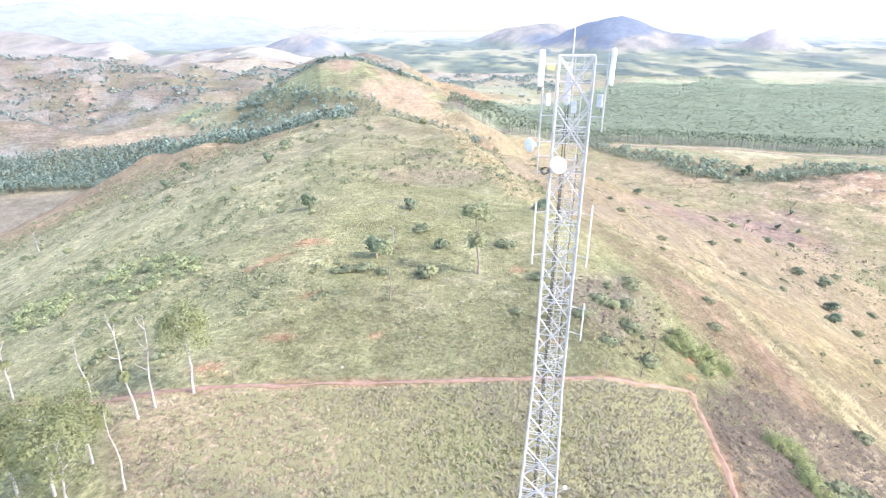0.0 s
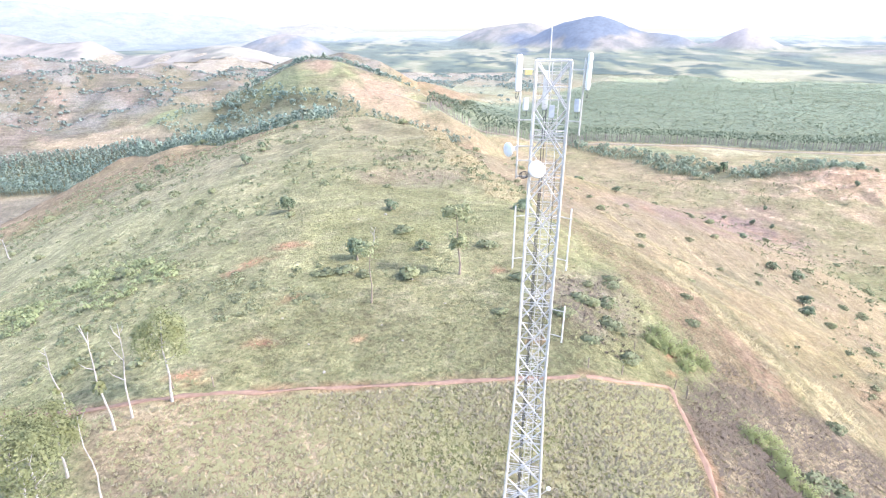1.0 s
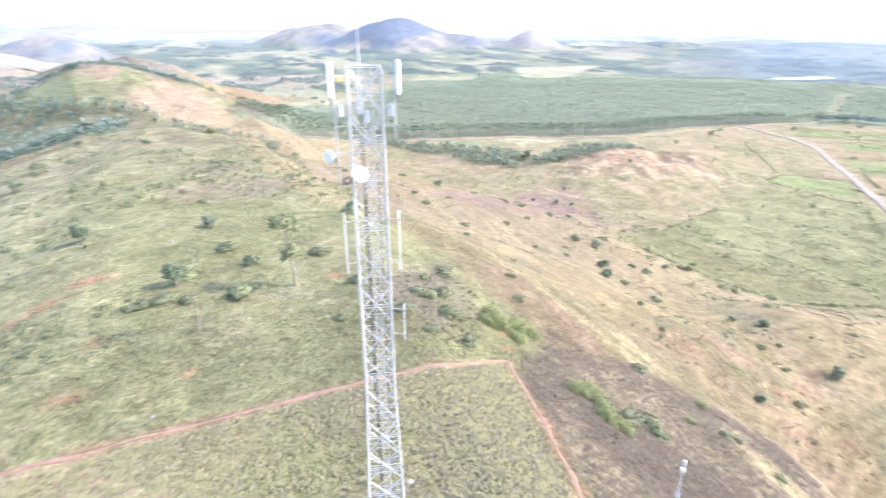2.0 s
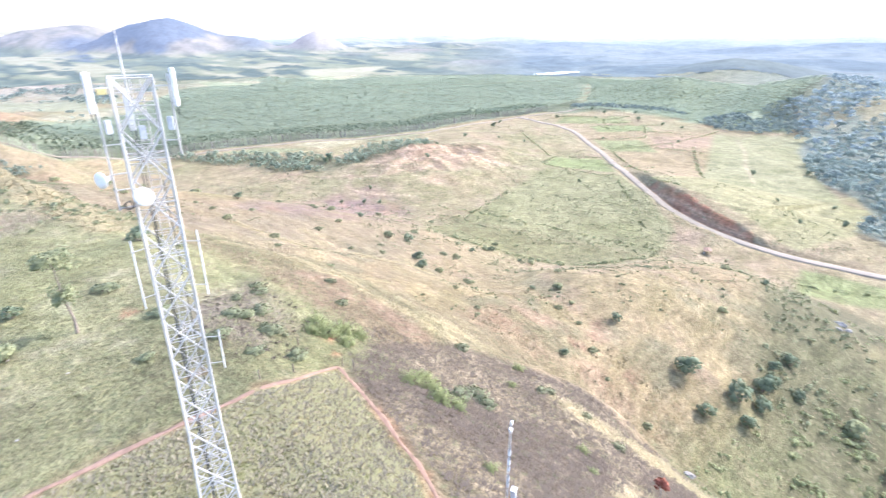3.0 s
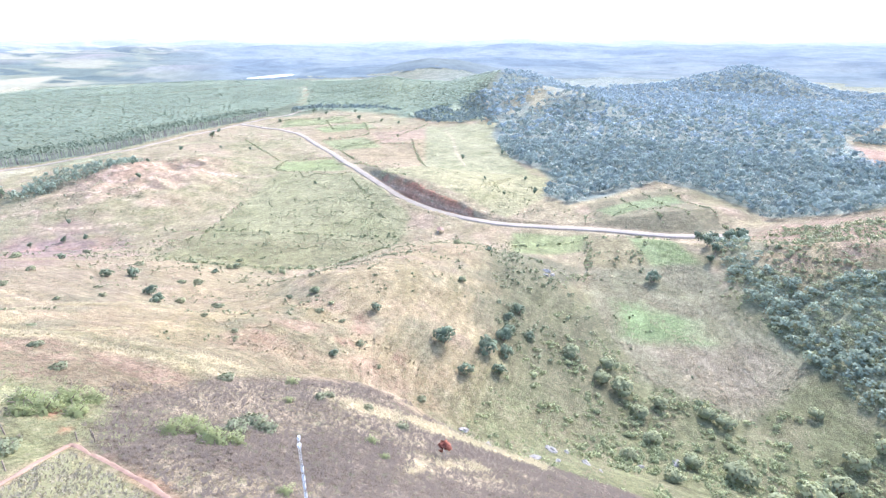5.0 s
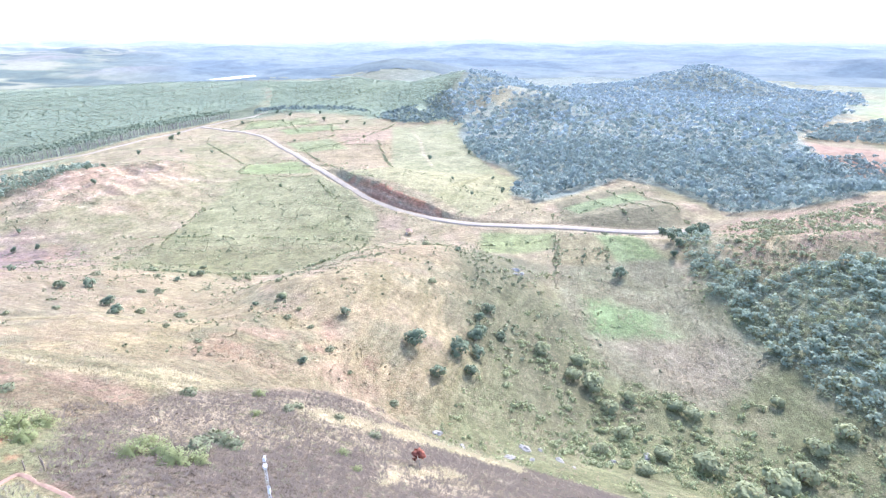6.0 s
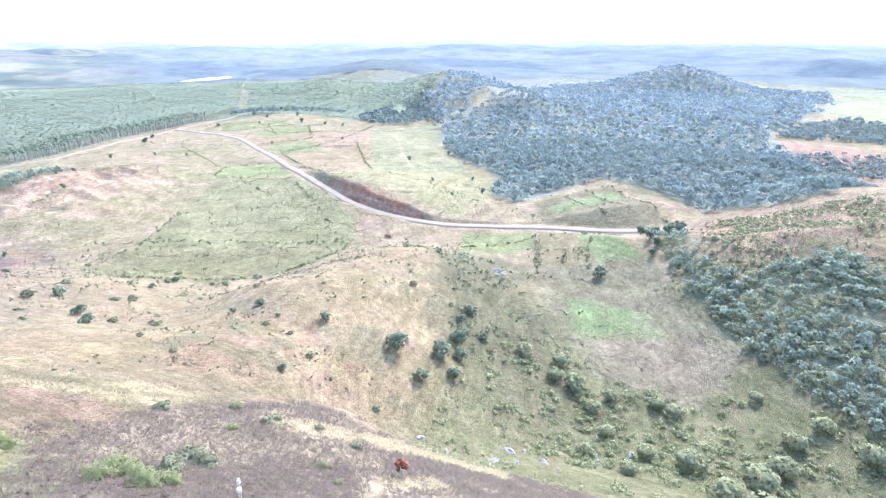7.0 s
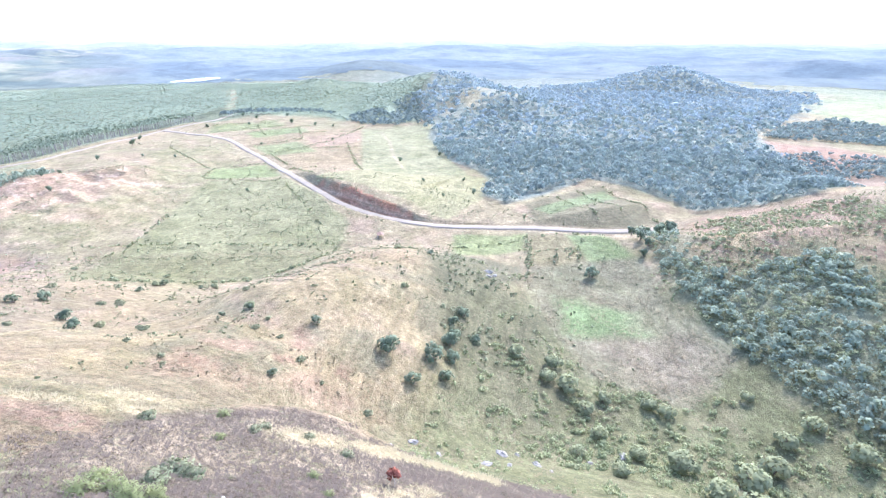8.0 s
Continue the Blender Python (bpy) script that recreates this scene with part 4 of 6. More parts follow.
def distance_cover(X, Y, Z):
    """Far country colours with haze mixed in: blue woods, pale fields, bare rosy mountain sides."""
    R = np.hypot(X, Y)
    n1, n2, n3 = wave(X, Y, 420, 60), wave(X, Y, 150, 61), wave(X, Y, 60, 62)
    floor = PLAIN + np.clip((R - 1900) / 3000, 0, 1) ** 1.1 * 132
    hill = np.clip((Z - floor - 8) / 18, 0, 1)
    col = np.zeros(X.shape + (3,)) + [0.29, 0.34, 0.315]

    def lay(mask, colour):
        col[...] += np.clip(mask, 0, 1)[..., None] * (np.array(colour) - col)
    patch = n1 + 0.9 * n2
    lay(np.clip(patch * 2.2 - 0.9, 0, 0.6), (0.4, 0.43, 0.37))
    lay(np.clip(-patch * 2.5 - 0.2, 0, 0.9), (0.17, 0.225, 0.235))
    lay(np.clip(n3 * 2.4 - 0.9, 0, 0.6), (0.17, 0.22, 0.225))
    lay(hill * np.clip(0.55 + n2, 0, 0.9), (0.165, 0.215, 0.225))
    lay(np.clip(1.4 - np.hypot((X - 2080) / 190, (Y - 720) / 270), 0, 0.9), (0.265, 0.3, 0.25))
    # north: a valley of pale fields under bare mountains
    north = np.clip((Y - 0.7 * X - 200) / 600, 0, 1)
    plots = wave(X, Y * 0.5, 110, 66, 2)
    lay(north * (1 - hill), (0.35, 0.375, 0.255))
    lay(north * (1 - hill) * np.clip(plots * 12 - 2.6, 0, 0.85), (0.54, 0.52, 0.36))
    lay(north * (1 - hill) * np.clip(-plots * 4 - 0.6, 0, 0.9), (0.22, 0.27, 0.22))
    lay(north * (1 - hill) * np.clip(wave(X, Y * 0.4, 60, 67, 2) * 12 - 4.6, 0, 0.95), (0.155, 0.205, 0.18))
    for poly in PALE_FIELDS:
        lay(inside(X, Y, poly) / 25 + 0.5, (0.6, 0.58, 0.4))
    lay(north * hill * 0.95, (0.48, 0.43, 0.355))
    lay(north * hill * np.clip((2450 - R) / 150, 0, 1) * 0.85, (0.6, 0.58, 0.47))
    lay(north * hill * np.clip(wave(X, Y, 45, 68) * 5 - 1.6, 0, 0.55), (0.34, 0.345, 0.29))
    lay(north * hill * np.clip(n2 * 2 + 0.2, 0, 0.8), (0.5, 0.45, 0.39))
    lay(north * hill * np.clip(n3 * 2.2 - 0.5, 0, 0.75), (0.25, 0.25, 0.24))
    # woods on the heights of two of the mountains, blued by haze in the colour
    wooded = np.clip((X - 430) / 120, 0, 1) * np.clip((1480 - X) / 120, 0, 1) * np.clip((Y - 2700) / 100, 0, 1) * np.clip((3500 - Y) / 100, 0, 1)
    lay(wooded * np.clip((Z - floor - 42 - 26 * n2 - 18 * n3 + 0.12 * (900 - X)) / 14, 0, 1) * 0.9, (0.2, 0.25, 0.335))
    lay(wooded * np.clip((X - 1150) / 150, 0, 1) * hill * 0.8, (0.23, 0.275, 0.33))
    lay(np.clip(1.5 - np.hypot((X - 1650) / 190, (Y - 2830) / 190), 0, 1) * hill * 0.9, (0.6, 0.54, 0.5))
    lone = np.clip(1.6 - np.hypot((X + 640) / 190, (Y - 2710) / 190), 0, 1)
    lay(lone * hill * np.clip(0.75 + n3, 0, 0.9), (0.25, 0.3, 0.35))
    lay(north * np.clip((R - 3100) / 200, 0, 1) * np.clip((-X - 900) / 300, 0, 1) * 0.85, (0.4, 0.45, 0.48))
    # haze painted over the colours: bluer with distance, white towards the horizon
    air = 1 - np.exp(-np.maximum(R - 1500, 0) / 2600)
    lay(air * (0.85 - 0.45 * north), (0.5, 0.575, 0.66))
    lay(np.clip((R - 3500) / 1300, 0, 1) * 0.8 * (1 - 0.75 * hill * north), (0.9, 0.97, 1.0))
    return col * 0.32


height_now = GZ
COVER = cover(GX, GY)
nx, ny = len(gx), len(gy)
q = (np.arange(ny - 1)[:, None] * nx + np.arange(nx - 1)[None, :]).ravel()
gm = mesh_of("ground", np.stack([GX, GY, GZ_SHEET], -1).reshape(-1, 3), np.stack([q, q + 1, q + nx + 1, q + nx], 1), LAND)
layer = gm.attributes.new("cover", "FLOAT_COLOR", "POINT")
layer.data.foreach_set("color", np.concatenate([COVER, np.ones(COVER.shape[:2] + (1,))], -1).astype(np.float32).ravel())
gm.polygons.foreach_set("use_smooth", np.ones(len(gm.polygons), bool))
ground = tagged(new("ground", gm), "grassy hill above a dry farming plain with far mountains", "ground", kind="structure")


# far country as a backdrop that lies on the sheet past the farmed plain
bx = steps((-4700, -2000, 60, 25), (-2000, 2600, 25, 25), (2600, 4850, 25, 60))
by = steps((-3600, 1200, 60, 25), (1200, 4850, 25, 35))
BX, BY = np.meshgrid(bx, by)
BZ = height(BX, BY) + 0.8
BR = np.hypot(BX, BY)
keep = (BR > FAR_R) & (BR < 4880)
q = (np.arange(len(by) - 1)[:, None] * len(bx) + np.arange(len(bx) - 1)[None, :])
q = q[(keep[:-1, :-1] & keep[1:, :-1] & keep[:-1, 1:] & keep[1:, 1:])]
nb = len(bx)
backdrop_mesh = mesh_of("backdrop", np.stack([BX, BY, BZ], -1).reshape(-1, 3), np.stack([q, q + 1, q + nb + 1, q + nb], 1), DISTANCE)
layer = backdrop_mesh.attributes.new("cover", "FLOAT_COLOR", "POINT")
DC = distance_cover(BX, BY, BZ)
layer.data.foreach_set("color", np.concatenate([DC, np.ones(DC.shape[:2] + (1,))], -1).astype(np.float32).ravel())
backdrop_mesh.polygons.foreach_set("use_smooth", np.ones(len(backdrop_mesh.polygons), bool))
tagged(new("backdrop", backdrop_mesh), "far mountains and rolling country on the horizon, blued by painted haze", "distance", kind="structure")


def strip(name, line, width, lift, material, label, category, crown=0.15):
    """A road laid along a line, with shoulders that go down into the ground."""
    pts = []
    for (ax, ay), (bx, by) in zip(line, line[1:]):
        n = max(2, int(math.hypot(bx - ax, by - ay) / min(5, width)))
        pts += [(ax + (bx - ax) * i / n, ay + (by - ay) * i / n) for i in range(n)]
    pts.append(line[-1])
    p = np.array(pts, float)
    for _ in range(14 if width > 2 else 3):
        p[1:-1] = (p[:-2] + 2 * p[1:-1] + p[2:]) / 4
    way = np.gradient(p, axis=0)
    way /= np.linalg.norm(way, axis=1)[:, None]
    side = np.stack([way[:, 1], -way[:, 0]], 1)
    z0 = height(p[:, 0], p[:, 1])
    for _ in range(6):
        z0[1:-1] = (z0[:-2] + 2 * z0[1:-1] + z0[2:]) / 4
    rows = []
    for off, dz in ((-0.62, -1.5), (-0.5, 0), (-0.25, crown * 0.8), (0, crown), (0.25, crown * 0.8), (0.5, 0), (0.62, -1.5)):
        dz = dz if width > 2 else dz * 0.3
        xy = p + side * off * width * (1 + (0.06 if width > 2 else 0.75) * wave(p[:, :1], p[:, 1:], 9 if width > 2 else 2.2, 70 + off))
        rows.append(np.column_stack([xy, z0 + lift + dz]))
    v = np.stack(rows, 1)
    n, k = v.shape[:2]
    b = (np.arange(n - 1)[:, None] * k + np.arange(k - 1)[None, :]).ravel()
    ob = new(name, mesh_of(name, v.reshape(-1, 3), np.stack([b, b + k, b + k + 1, b + 1], 1), material))
    return tagged(ob, label, category, kind="structure")


strip("road", ROAD_LINE, 7.2, 0.7, ROAD, "pale unpaved road with earth shoulders across the plain", "road")
strip("footpath", PATH_LINE, 0.62, 0.05, SOIL, "worn red earth footpath round the hilltop field", "path", 0.03)
strip("track", TRACK_LINE, 4.6, 0.8, ROAD, "pale farm track along the edge of the plantation", "track")
lake_ring = np.array([((1765 + 120 * math.cos(a) * (1 + 0.2 * math.sin(3 * a))), 1258 + 55 * math.sin(a) * (1 + 0.25 * math.cos(2 * a)), 0) for a in np.linspace(0, 6.283, 40, endpoint=False)])
lake_ring[:, 2] = -107.0
lake_all = np.vstack([lake_ring, lake_ring.mean(0)])
k = np.arange(40)
tagged(new("water", mesh_of("water", lake_all, np.stack([k, (k + 1) % 40, np.full(40, 40)], 1), WATER)), "pale still lake among far woods", "lake", kind="structure")


# ---- telecom tower ----
TX, TY, TURN = 6.28, 26.35, 13.4
TOWER_TOP = 34.9
tower = thing("telecom_tower", "tall galvanised steel lattice tower with white antennas on a grassy hilltop", "tower",
              place=pose(TX, TY, ground_z(TX, TY) - 0.2, 0, 0, -TURN))
TZ0 = ground_z(TX, TY) - 0.2


def half_width(z):
    """Half the tower's width at a height: straight above, spreading below."""
    return float(np.interp(z, [0, 8, 17.5, 36], [1.5, 1.15, 0.83, 0.81]))


def bar(name, a, b, r, material=GALV, parent=None, label="", sides=6):
    v, f = tube([a, b], [r, r], sides)
    return part(name, mesh_of(name, v, f, material), parent or tower, label)


def local(x, y, z):
    """A world place in the tower's own space."""
    p = tower.matrix_basis.inverted() @ Vector((x, y, z))
    return (p.x, p.y, p.z)


LEGS = [(-1, -1), (1, -1), (1, 1), (-1, 1)]
top_z = TOWER_TOP - TZ0
for sx, sy in LEGS:
    pts = [(sx * half_width(z), sy * half_width(z), z) for z in (0, 8, 17.5, top_z)]
    v, f = tube(pts, [0.095, 0.085, 0.068, 0.056], 8)
    part("leg", mesh_of("leg", v, f, GALV), tower)
    part("footing", bm_mesh("footing", block(0.7, 0.7, 0.5, 0.04, (sx * 1.5, sy * 1.5, 0.15)), GREYBOX), tower, "grey concrete footing")
levels = [top_z]
while levels[-1] > 0.9:
    levels.append(levels[-1] - 2.26)
levels[-1] = 0.25
for i, (hi, lo) in enumerate(zip(levels, levels[1:])):
    wh, wl, mid = half_width(hi), half_width(lo), (hi + lo) / 2
    wm = half_width(mid)
    for k in range(4):
        (ax, ay), (bx, by) = LEGS[k], LEGS[(k + 1) % 4]
        bar("brace", (ax * wh, ay * wh, hi), (bx * wl, by * wl, lo), 0.042)
        bar("brace", (bx * wh, by * wh, hi), (ax * wl, ay * wl, lo), 0.042)
        bar("strut", (ax * wm, ay * wm, mid), (bx * wm, by * wm, mid), 0.026)
        for q in (0.25, 0.75):
            zq = lo + (hi - lo) * q
            wq = half_width(zq)
            bar("strut", (ax * wq, ay * wq, zq), (bx * wq, by * wq, zq), 0.014)
        if i == 0:
            bar("strut", (ax * wh, ay * wh, hi), (bx * wh, by * wh, hi), 0.034)
    if i % 2 == 1:
        bar("plan_brace", (-wm, -wm, mid), (wm, wm, mid), 0.015)
        bar("plan_brace", (wm, -wm, mid), (-wm, wm, mid), 0.015)
        for k in range(4):
            (ax, ay), (bx, by) = LEGS[k], LEGS[(k + 1) % 4]
            bar("strut", (ax * wm, ay * wm, mid - 0.16), (bx * wm, by * wm, mid - 0.16), 0.024)

# ladder and cables inside
ladder = part("ladder", mesh_of("ladder", *join([tube([(-0.05, 0.1, 0.2), (-0.05, 0.1, top_z)], [0.02, 0.02], 6), tube([(0.35, 0.1, 0.2), (0.35, 0.1, top_z)], [0.02, 0.02], 6)]), GALV), tower)
rung = mesh_of("rung", *tube([(-0.05, 0.1, 0), (0.35, 0.1, 0)], [0.014, 0.014], 5), GALV)
for i in range(int(top_z / 0.3) - 1):
    r = part("rung", rung, ladder)
    r.location = (0, 0, 0.5 + i * 0.3)
for j, (x, y, r) in enumerate(((-0.2, 0.2, 0.02), (-0.26, 0.21, 0.018), (-0.32, 0.2, 0.022), (0.46, 0.16, 0.018))):
    wob = [(x + 0.012 * math.sin(z * 1.3 + j), y + 0.02 * math.sin(z + 2 * j), z) for z in np.linspace(0.4, (33.4, 29.6, 33.0, 31.0)[j], 24)]
    part("cable", mesh_of("cable", *tube(wob, [r] * 24, 5), CABLE), tower, "black feeder cable")
for z in np.arange(2, 33, 2.05):
    bar("cable_clamp", (-0.36, 0.17, z), (0.42, 0.17, z), 0.018)

# rod on top
rod = local(5.98, 25.95, TOWER_TOP)
v, f = tube([(rod[0], rod[1], top_z - 1.3), (rod[0], rod[1], top_z + 0.9), (rod[0], rod[1], top_z + 2.1)], [0.035, 0.03, 0.012], 6)
part("lightning_rod", mesh_of("lightning_rod", v, f, GALV), tower)


def arm(a, b, r=0.028):
    """A side arm with a clamp at each end."""
    ob = bar("side_arm", a, b, r)
    for p in (a, b):
        part("clamp", bm_mesh("clamp", block(0.12, 0.12, 0.09, 0.015, p), GALV), ob)
    return ob


def panel(x, y, z0, z1, wide, deep, tilt, turn, label):
    """A sector antenna: a long rounded radome with end caps, brackets and cable tails."""
    p = local(x, y, (z0 + z1) / 2)
    h = z1 - z0
    me = bm_mesh("panel_antenna", block(wide, deep, h, 0.045), WHITE)
    ob = part("panel_antenna", me, tower, label)
    ob.matrix_basis = pose(*p, tilt, 0, turn)
    part("end_cap", bm_mesh("end_cap", block(wide * 0.9, deep * 0.85, 0.04, 0.01, (0, 0, -h / 2 - 0.015)), GREYBOX), ob)
    for s in (-0.36, 0.36):
        part("bracket", bm_mesh("bracket", block(0.09, 0.16, 0.07, 0.012, (0, deep / 2 + 0.07, s * h)), GALV), ob)
    for k in (-1, 1):
        part("cable_tail", mesh_of("cable_tail", *tube([(k * wide * 0.25, 0, -h / 2), (k * wide * 0.25, 0.03, -h / 2 - 0.2), (k * 0.02, 0.1, -h / 2 - 0.4)], [0.012] * 3, 5), CABLE), ob)
    return ob


def radio_unit(x, y, z, turn):
    ob = part("radio_unit", bm_mesh("radio_unit", block(0.26, 0.14, 0.58, 0.03), GREYBOX), tower, "light grey radio unit with cooling fins")
    ob.matrix_basis = pose(*local(x, y, z), 0, 0, turn)
    for i in range(5):
        part("fin", bm_mesh("fin", block(0.012, 0.05, 0.5, 0.003, (-0.1 + i * 0.05, 0.09, 0)), GREYBOX), ob)
    part("cable_tail", mesh_of("cable_tail", *tube([(0.05, 0, -0.28), (0.08, 0.02, -0.5), (0.0, 0.05, -0.62), (-0.1, 0.05, -0.5)], [0.014] * 4, 5), CABLE), ob)
    return ob


def pipe(x, y, z0, z1, r=0.04):
    a, b = local(x, y, z0), local(x, y, z1)
    return bar("mount_pipe", a, b, r, sides=8)


pipe(4.66, 25.78, 29.4, 35.0)
pipe(7.42, 25.12, 31.6, 35.05)
panel(4.52, 25.66, 33.62, 35.2, 0.3, 0.13, 1.5, 35, "white sector panel antenna")
panel(7.58, 25.0, 33.72, 35.28, 0.17, 0.26, -2.0, -28, "white sector panel antenna turned away")
panel(6.1, 26.9, 32.6, 34.4, 0.28, 0.13, 0, 180, "white sector panel antenna at the back")
radio_unit(4.92, 25.66, 33.0, 20)
radio_unit(7.2, 25.08, 33.0, -20)
radio_unit(6.12, 25.45, 32.68, 5)
hw = half_width(33)
for z in (34.55, 32.25, 31.0, 30.3):
    leg_at = (-hw, -hw, z - TZ0)
    arm(leg_at, local(4.66, 25.78, z))
for z in (34.55, 32.25):
    arm((hw, -hw, z - TZ0), local(7.42, 25.12, z))
part("junction_box", bm_mesh("junction_box", block(0.34, 0.2, 0.24, 0.02, local(4.98, 25.72, 34.42)), YELLOW), tower, "faded yellow junction box")


def lathe(profile, sides=28):
    """A closed turned form about the y axis from (radius, y) pairs."""
    n = len(profile)
    v = np.array([(r * math.cos(2 * math.pi * k / sides), y, r * math.sin(2 * math.pi * k / sides)) for k in range(sides) for r, y in profile])
    f = np.array([(k * n + i, k * n + i + 1, ((k + 1) % sides) * n + i + 1, ((k + 1) % sides) * n + i) for k in range(sides) for i in range(n - 1)])
    return v, f


def dish(x, y, z, radius, turn, tilt, label):
    ob = part("dish_antenna", mesh_of("dish_antenna", *lathe([(0.001, -0.12 * radius), (0.5 * radius, -0.1 * radius), (0.98 * radius, 0.0), (radius, 0.03), (radius, 0.14 * radius), (0.7 * radius, 0.34 * radius), (0.3 * radius, 0.5 * radius), (0.12, 0.58 * radius), (0.1, 0.75 * radius), (0.001, 0.75 * radius)]), WHITE), tower, label)
    for poly in ob.data.polygons:
        poly.use_smooth = True
    ob.matrix_basis = pose(*local(x, y, z), tilt, 0, turn)
    part("mount", bm_mesh("mount", block(0.12, 0.3, 0.2, 0.02, (0, 0.75 * radius + 0.1, 0)), GALV), ob)
    return ob


dish(4.16, 25.62, 30.86, 0.35, -48, 0, "white dish antenna on a side pipe")
dish(5.6, 25.35, 29.95, 0.43, 24, -28, "white shrouded dish antenna")
for dx in (0, 0.09):
    ring = [(0.17 * math.cos(a), 0.02 * math.sin(2 * a), 0.17 * math.sin(a)) for a in np.linspace(0, 2 * math.pi, 25)]
    ob = part("cable_coil", mesh_of("cable_coil", *tube(ring, [0.022] * 25, 6), CABLE), tower, "coiled black cable")
    ob.location = local(4.95 + dx, 25.5 + dx, 29.62)
bar("support_beam", local(4.66, 25.78, 29.5), (half_width(29), -half_width(29), 29.5 - TZ0), 0.035)


def pole_antenna(x, y, z0, z1, side):
    ob = bar("pole_antenna", local(x, y, z0), local(x, y, z1), 0.036, WHITE, label="white pole antenna", sides=8)
    w = half_width(z0)
    for k in (0.16, 0.84):
        z = z0 + (z1 - z0) * k
        a = (side * w, -w, z - TZ0 + 0.06)
        arm(a, local(x, y, z), 0.022)
    return ob


pole_antenna(4.72, 25.75, 24.5, 27.95, -1)
pole_antenna(7.42, 25.1, 24.6, 27.98, 1)
pole_antenna(7.55, 25.08, 20.2, 22.5, 1)
lamp_at = local(7.62, 25.0, 9.5)
part("small_dish", mesh_of("small_dish", *lathe([(0.001, -0.05), (0.1, -0.05), (0.14, 0.0), (0.13, 0.08), (0.05, 0.14), (0.001, 0.14)], 16), WHITE), tower, "small round white antenna").location = lamp_at
bar("side_arm", (half_width(9.5), -half_width(9.5), 9.7), lamp_at, 0.02)

# ---- small mast on the slope ----
MX, MY = 31.0, 24.3
MZ = ground_z(MX, MY)
mast = thing("radio_mast", "slender white radio mast with a small cabinet on the withered slope", "mast", place=pose(MX, MY, MZ - 0.1, 0, 0, 20))
mast_top = 3.7 - MZ
for k in range(3):
    a = 2.1 * k
    bar("mast_leg", (0.12 * math.cos(a), 0.12 * math.sin(a), 0), (0.12 * math.cos(a), 0.12 * math.sin(a), mast_top), 0.016, GALV, mast, sides=5)
for i in range(int(mast_top / 0.3)):
    z = 0.3 * i
    for k in range(3):
        a, b = 2.1 * k, 2.1 * (k + 1)
        bar("mast_brace", (0.12 * math.cos(a), 0.12 * math.sin(a), z), (0.12 * math.cos(b), 0.12 * math.sin(b), z + 0.3), 0.011, GALV if i % 2 else WHITE, mast, sides=4)
for z, s in ((mast_top - 0.25, 0.55), (mast_top - 0.75, 0.4), (mast_top - 1.1, 0.5)):
    part("antenna_box", bm_mesh("antenna_box", block(0.3, 0.2, s * 0.8, 0.03, (0.16 if s > 0.45 else -0.2, 0, z)), WHITE), mast, "white antenna box")
for z in (mast_top - 3.6, mast_top - 4.7, mast_top - 5.6, mast_top - 6.8, mast_top - 7.6):
    part("sleeve", mesh_of("sleeve", *tube([(0, 0, z - 0.28), (0, 0, z + 0.28)], [0.15, 0.15], 9), WHITE), mast, "white sleeve")
CXY = (31.9, 24.2)
cab = thing("equipment_cabinet", "white metal equipment cabinet at the foot of a mast", "cabinet", place=pose(*CXY, ground_z(*CXY) - 0.05, 0, 0, 20))
part("body", bm_mesh("body", block(0.6, 0.45, 1.5, 0.03, (0, 0, 0.75)), WHITE), cab)
part("door", bm_mesh("door", block(0.52, 0.03, 1.35, 0.01, (0, -0.24, 0.76)), GREYBOX), cab)
part("roof", bm_mesh("roof", block(0.7, 0.55, 0.06, 0.02, (0, 0, 1.53)), WHITE), cab)


# ---- trees ----
def limbs(points, radii, boughs):
    """A trunk and its boughs: each bough is (start height share, end offset, radius)."""
    pieces = [tube(points, radii, 8)]
    pts = [np.array(p, float) for p in points]
    ends = []
    for share, off, r in boughs:
        i = share * (len(pts) - 1)
        k = min(int(i), len(pts) - 2)
        a = pts[k] + (pts[k + 1] - pts[k]) * (i - k)
        b = a + np.array(off)
        m = (a + b) / 2 + np.array([0, 0, -0.08 * np.linalg.norm(off)]) + rng.normal(0, 0.06, 3) * np.linalg.norm(off)
        pieces.append(tube([a, m, b], [r, r * 0.7, r * 0.3], 6))
        ends.append(b)
    return join(pieces), ends


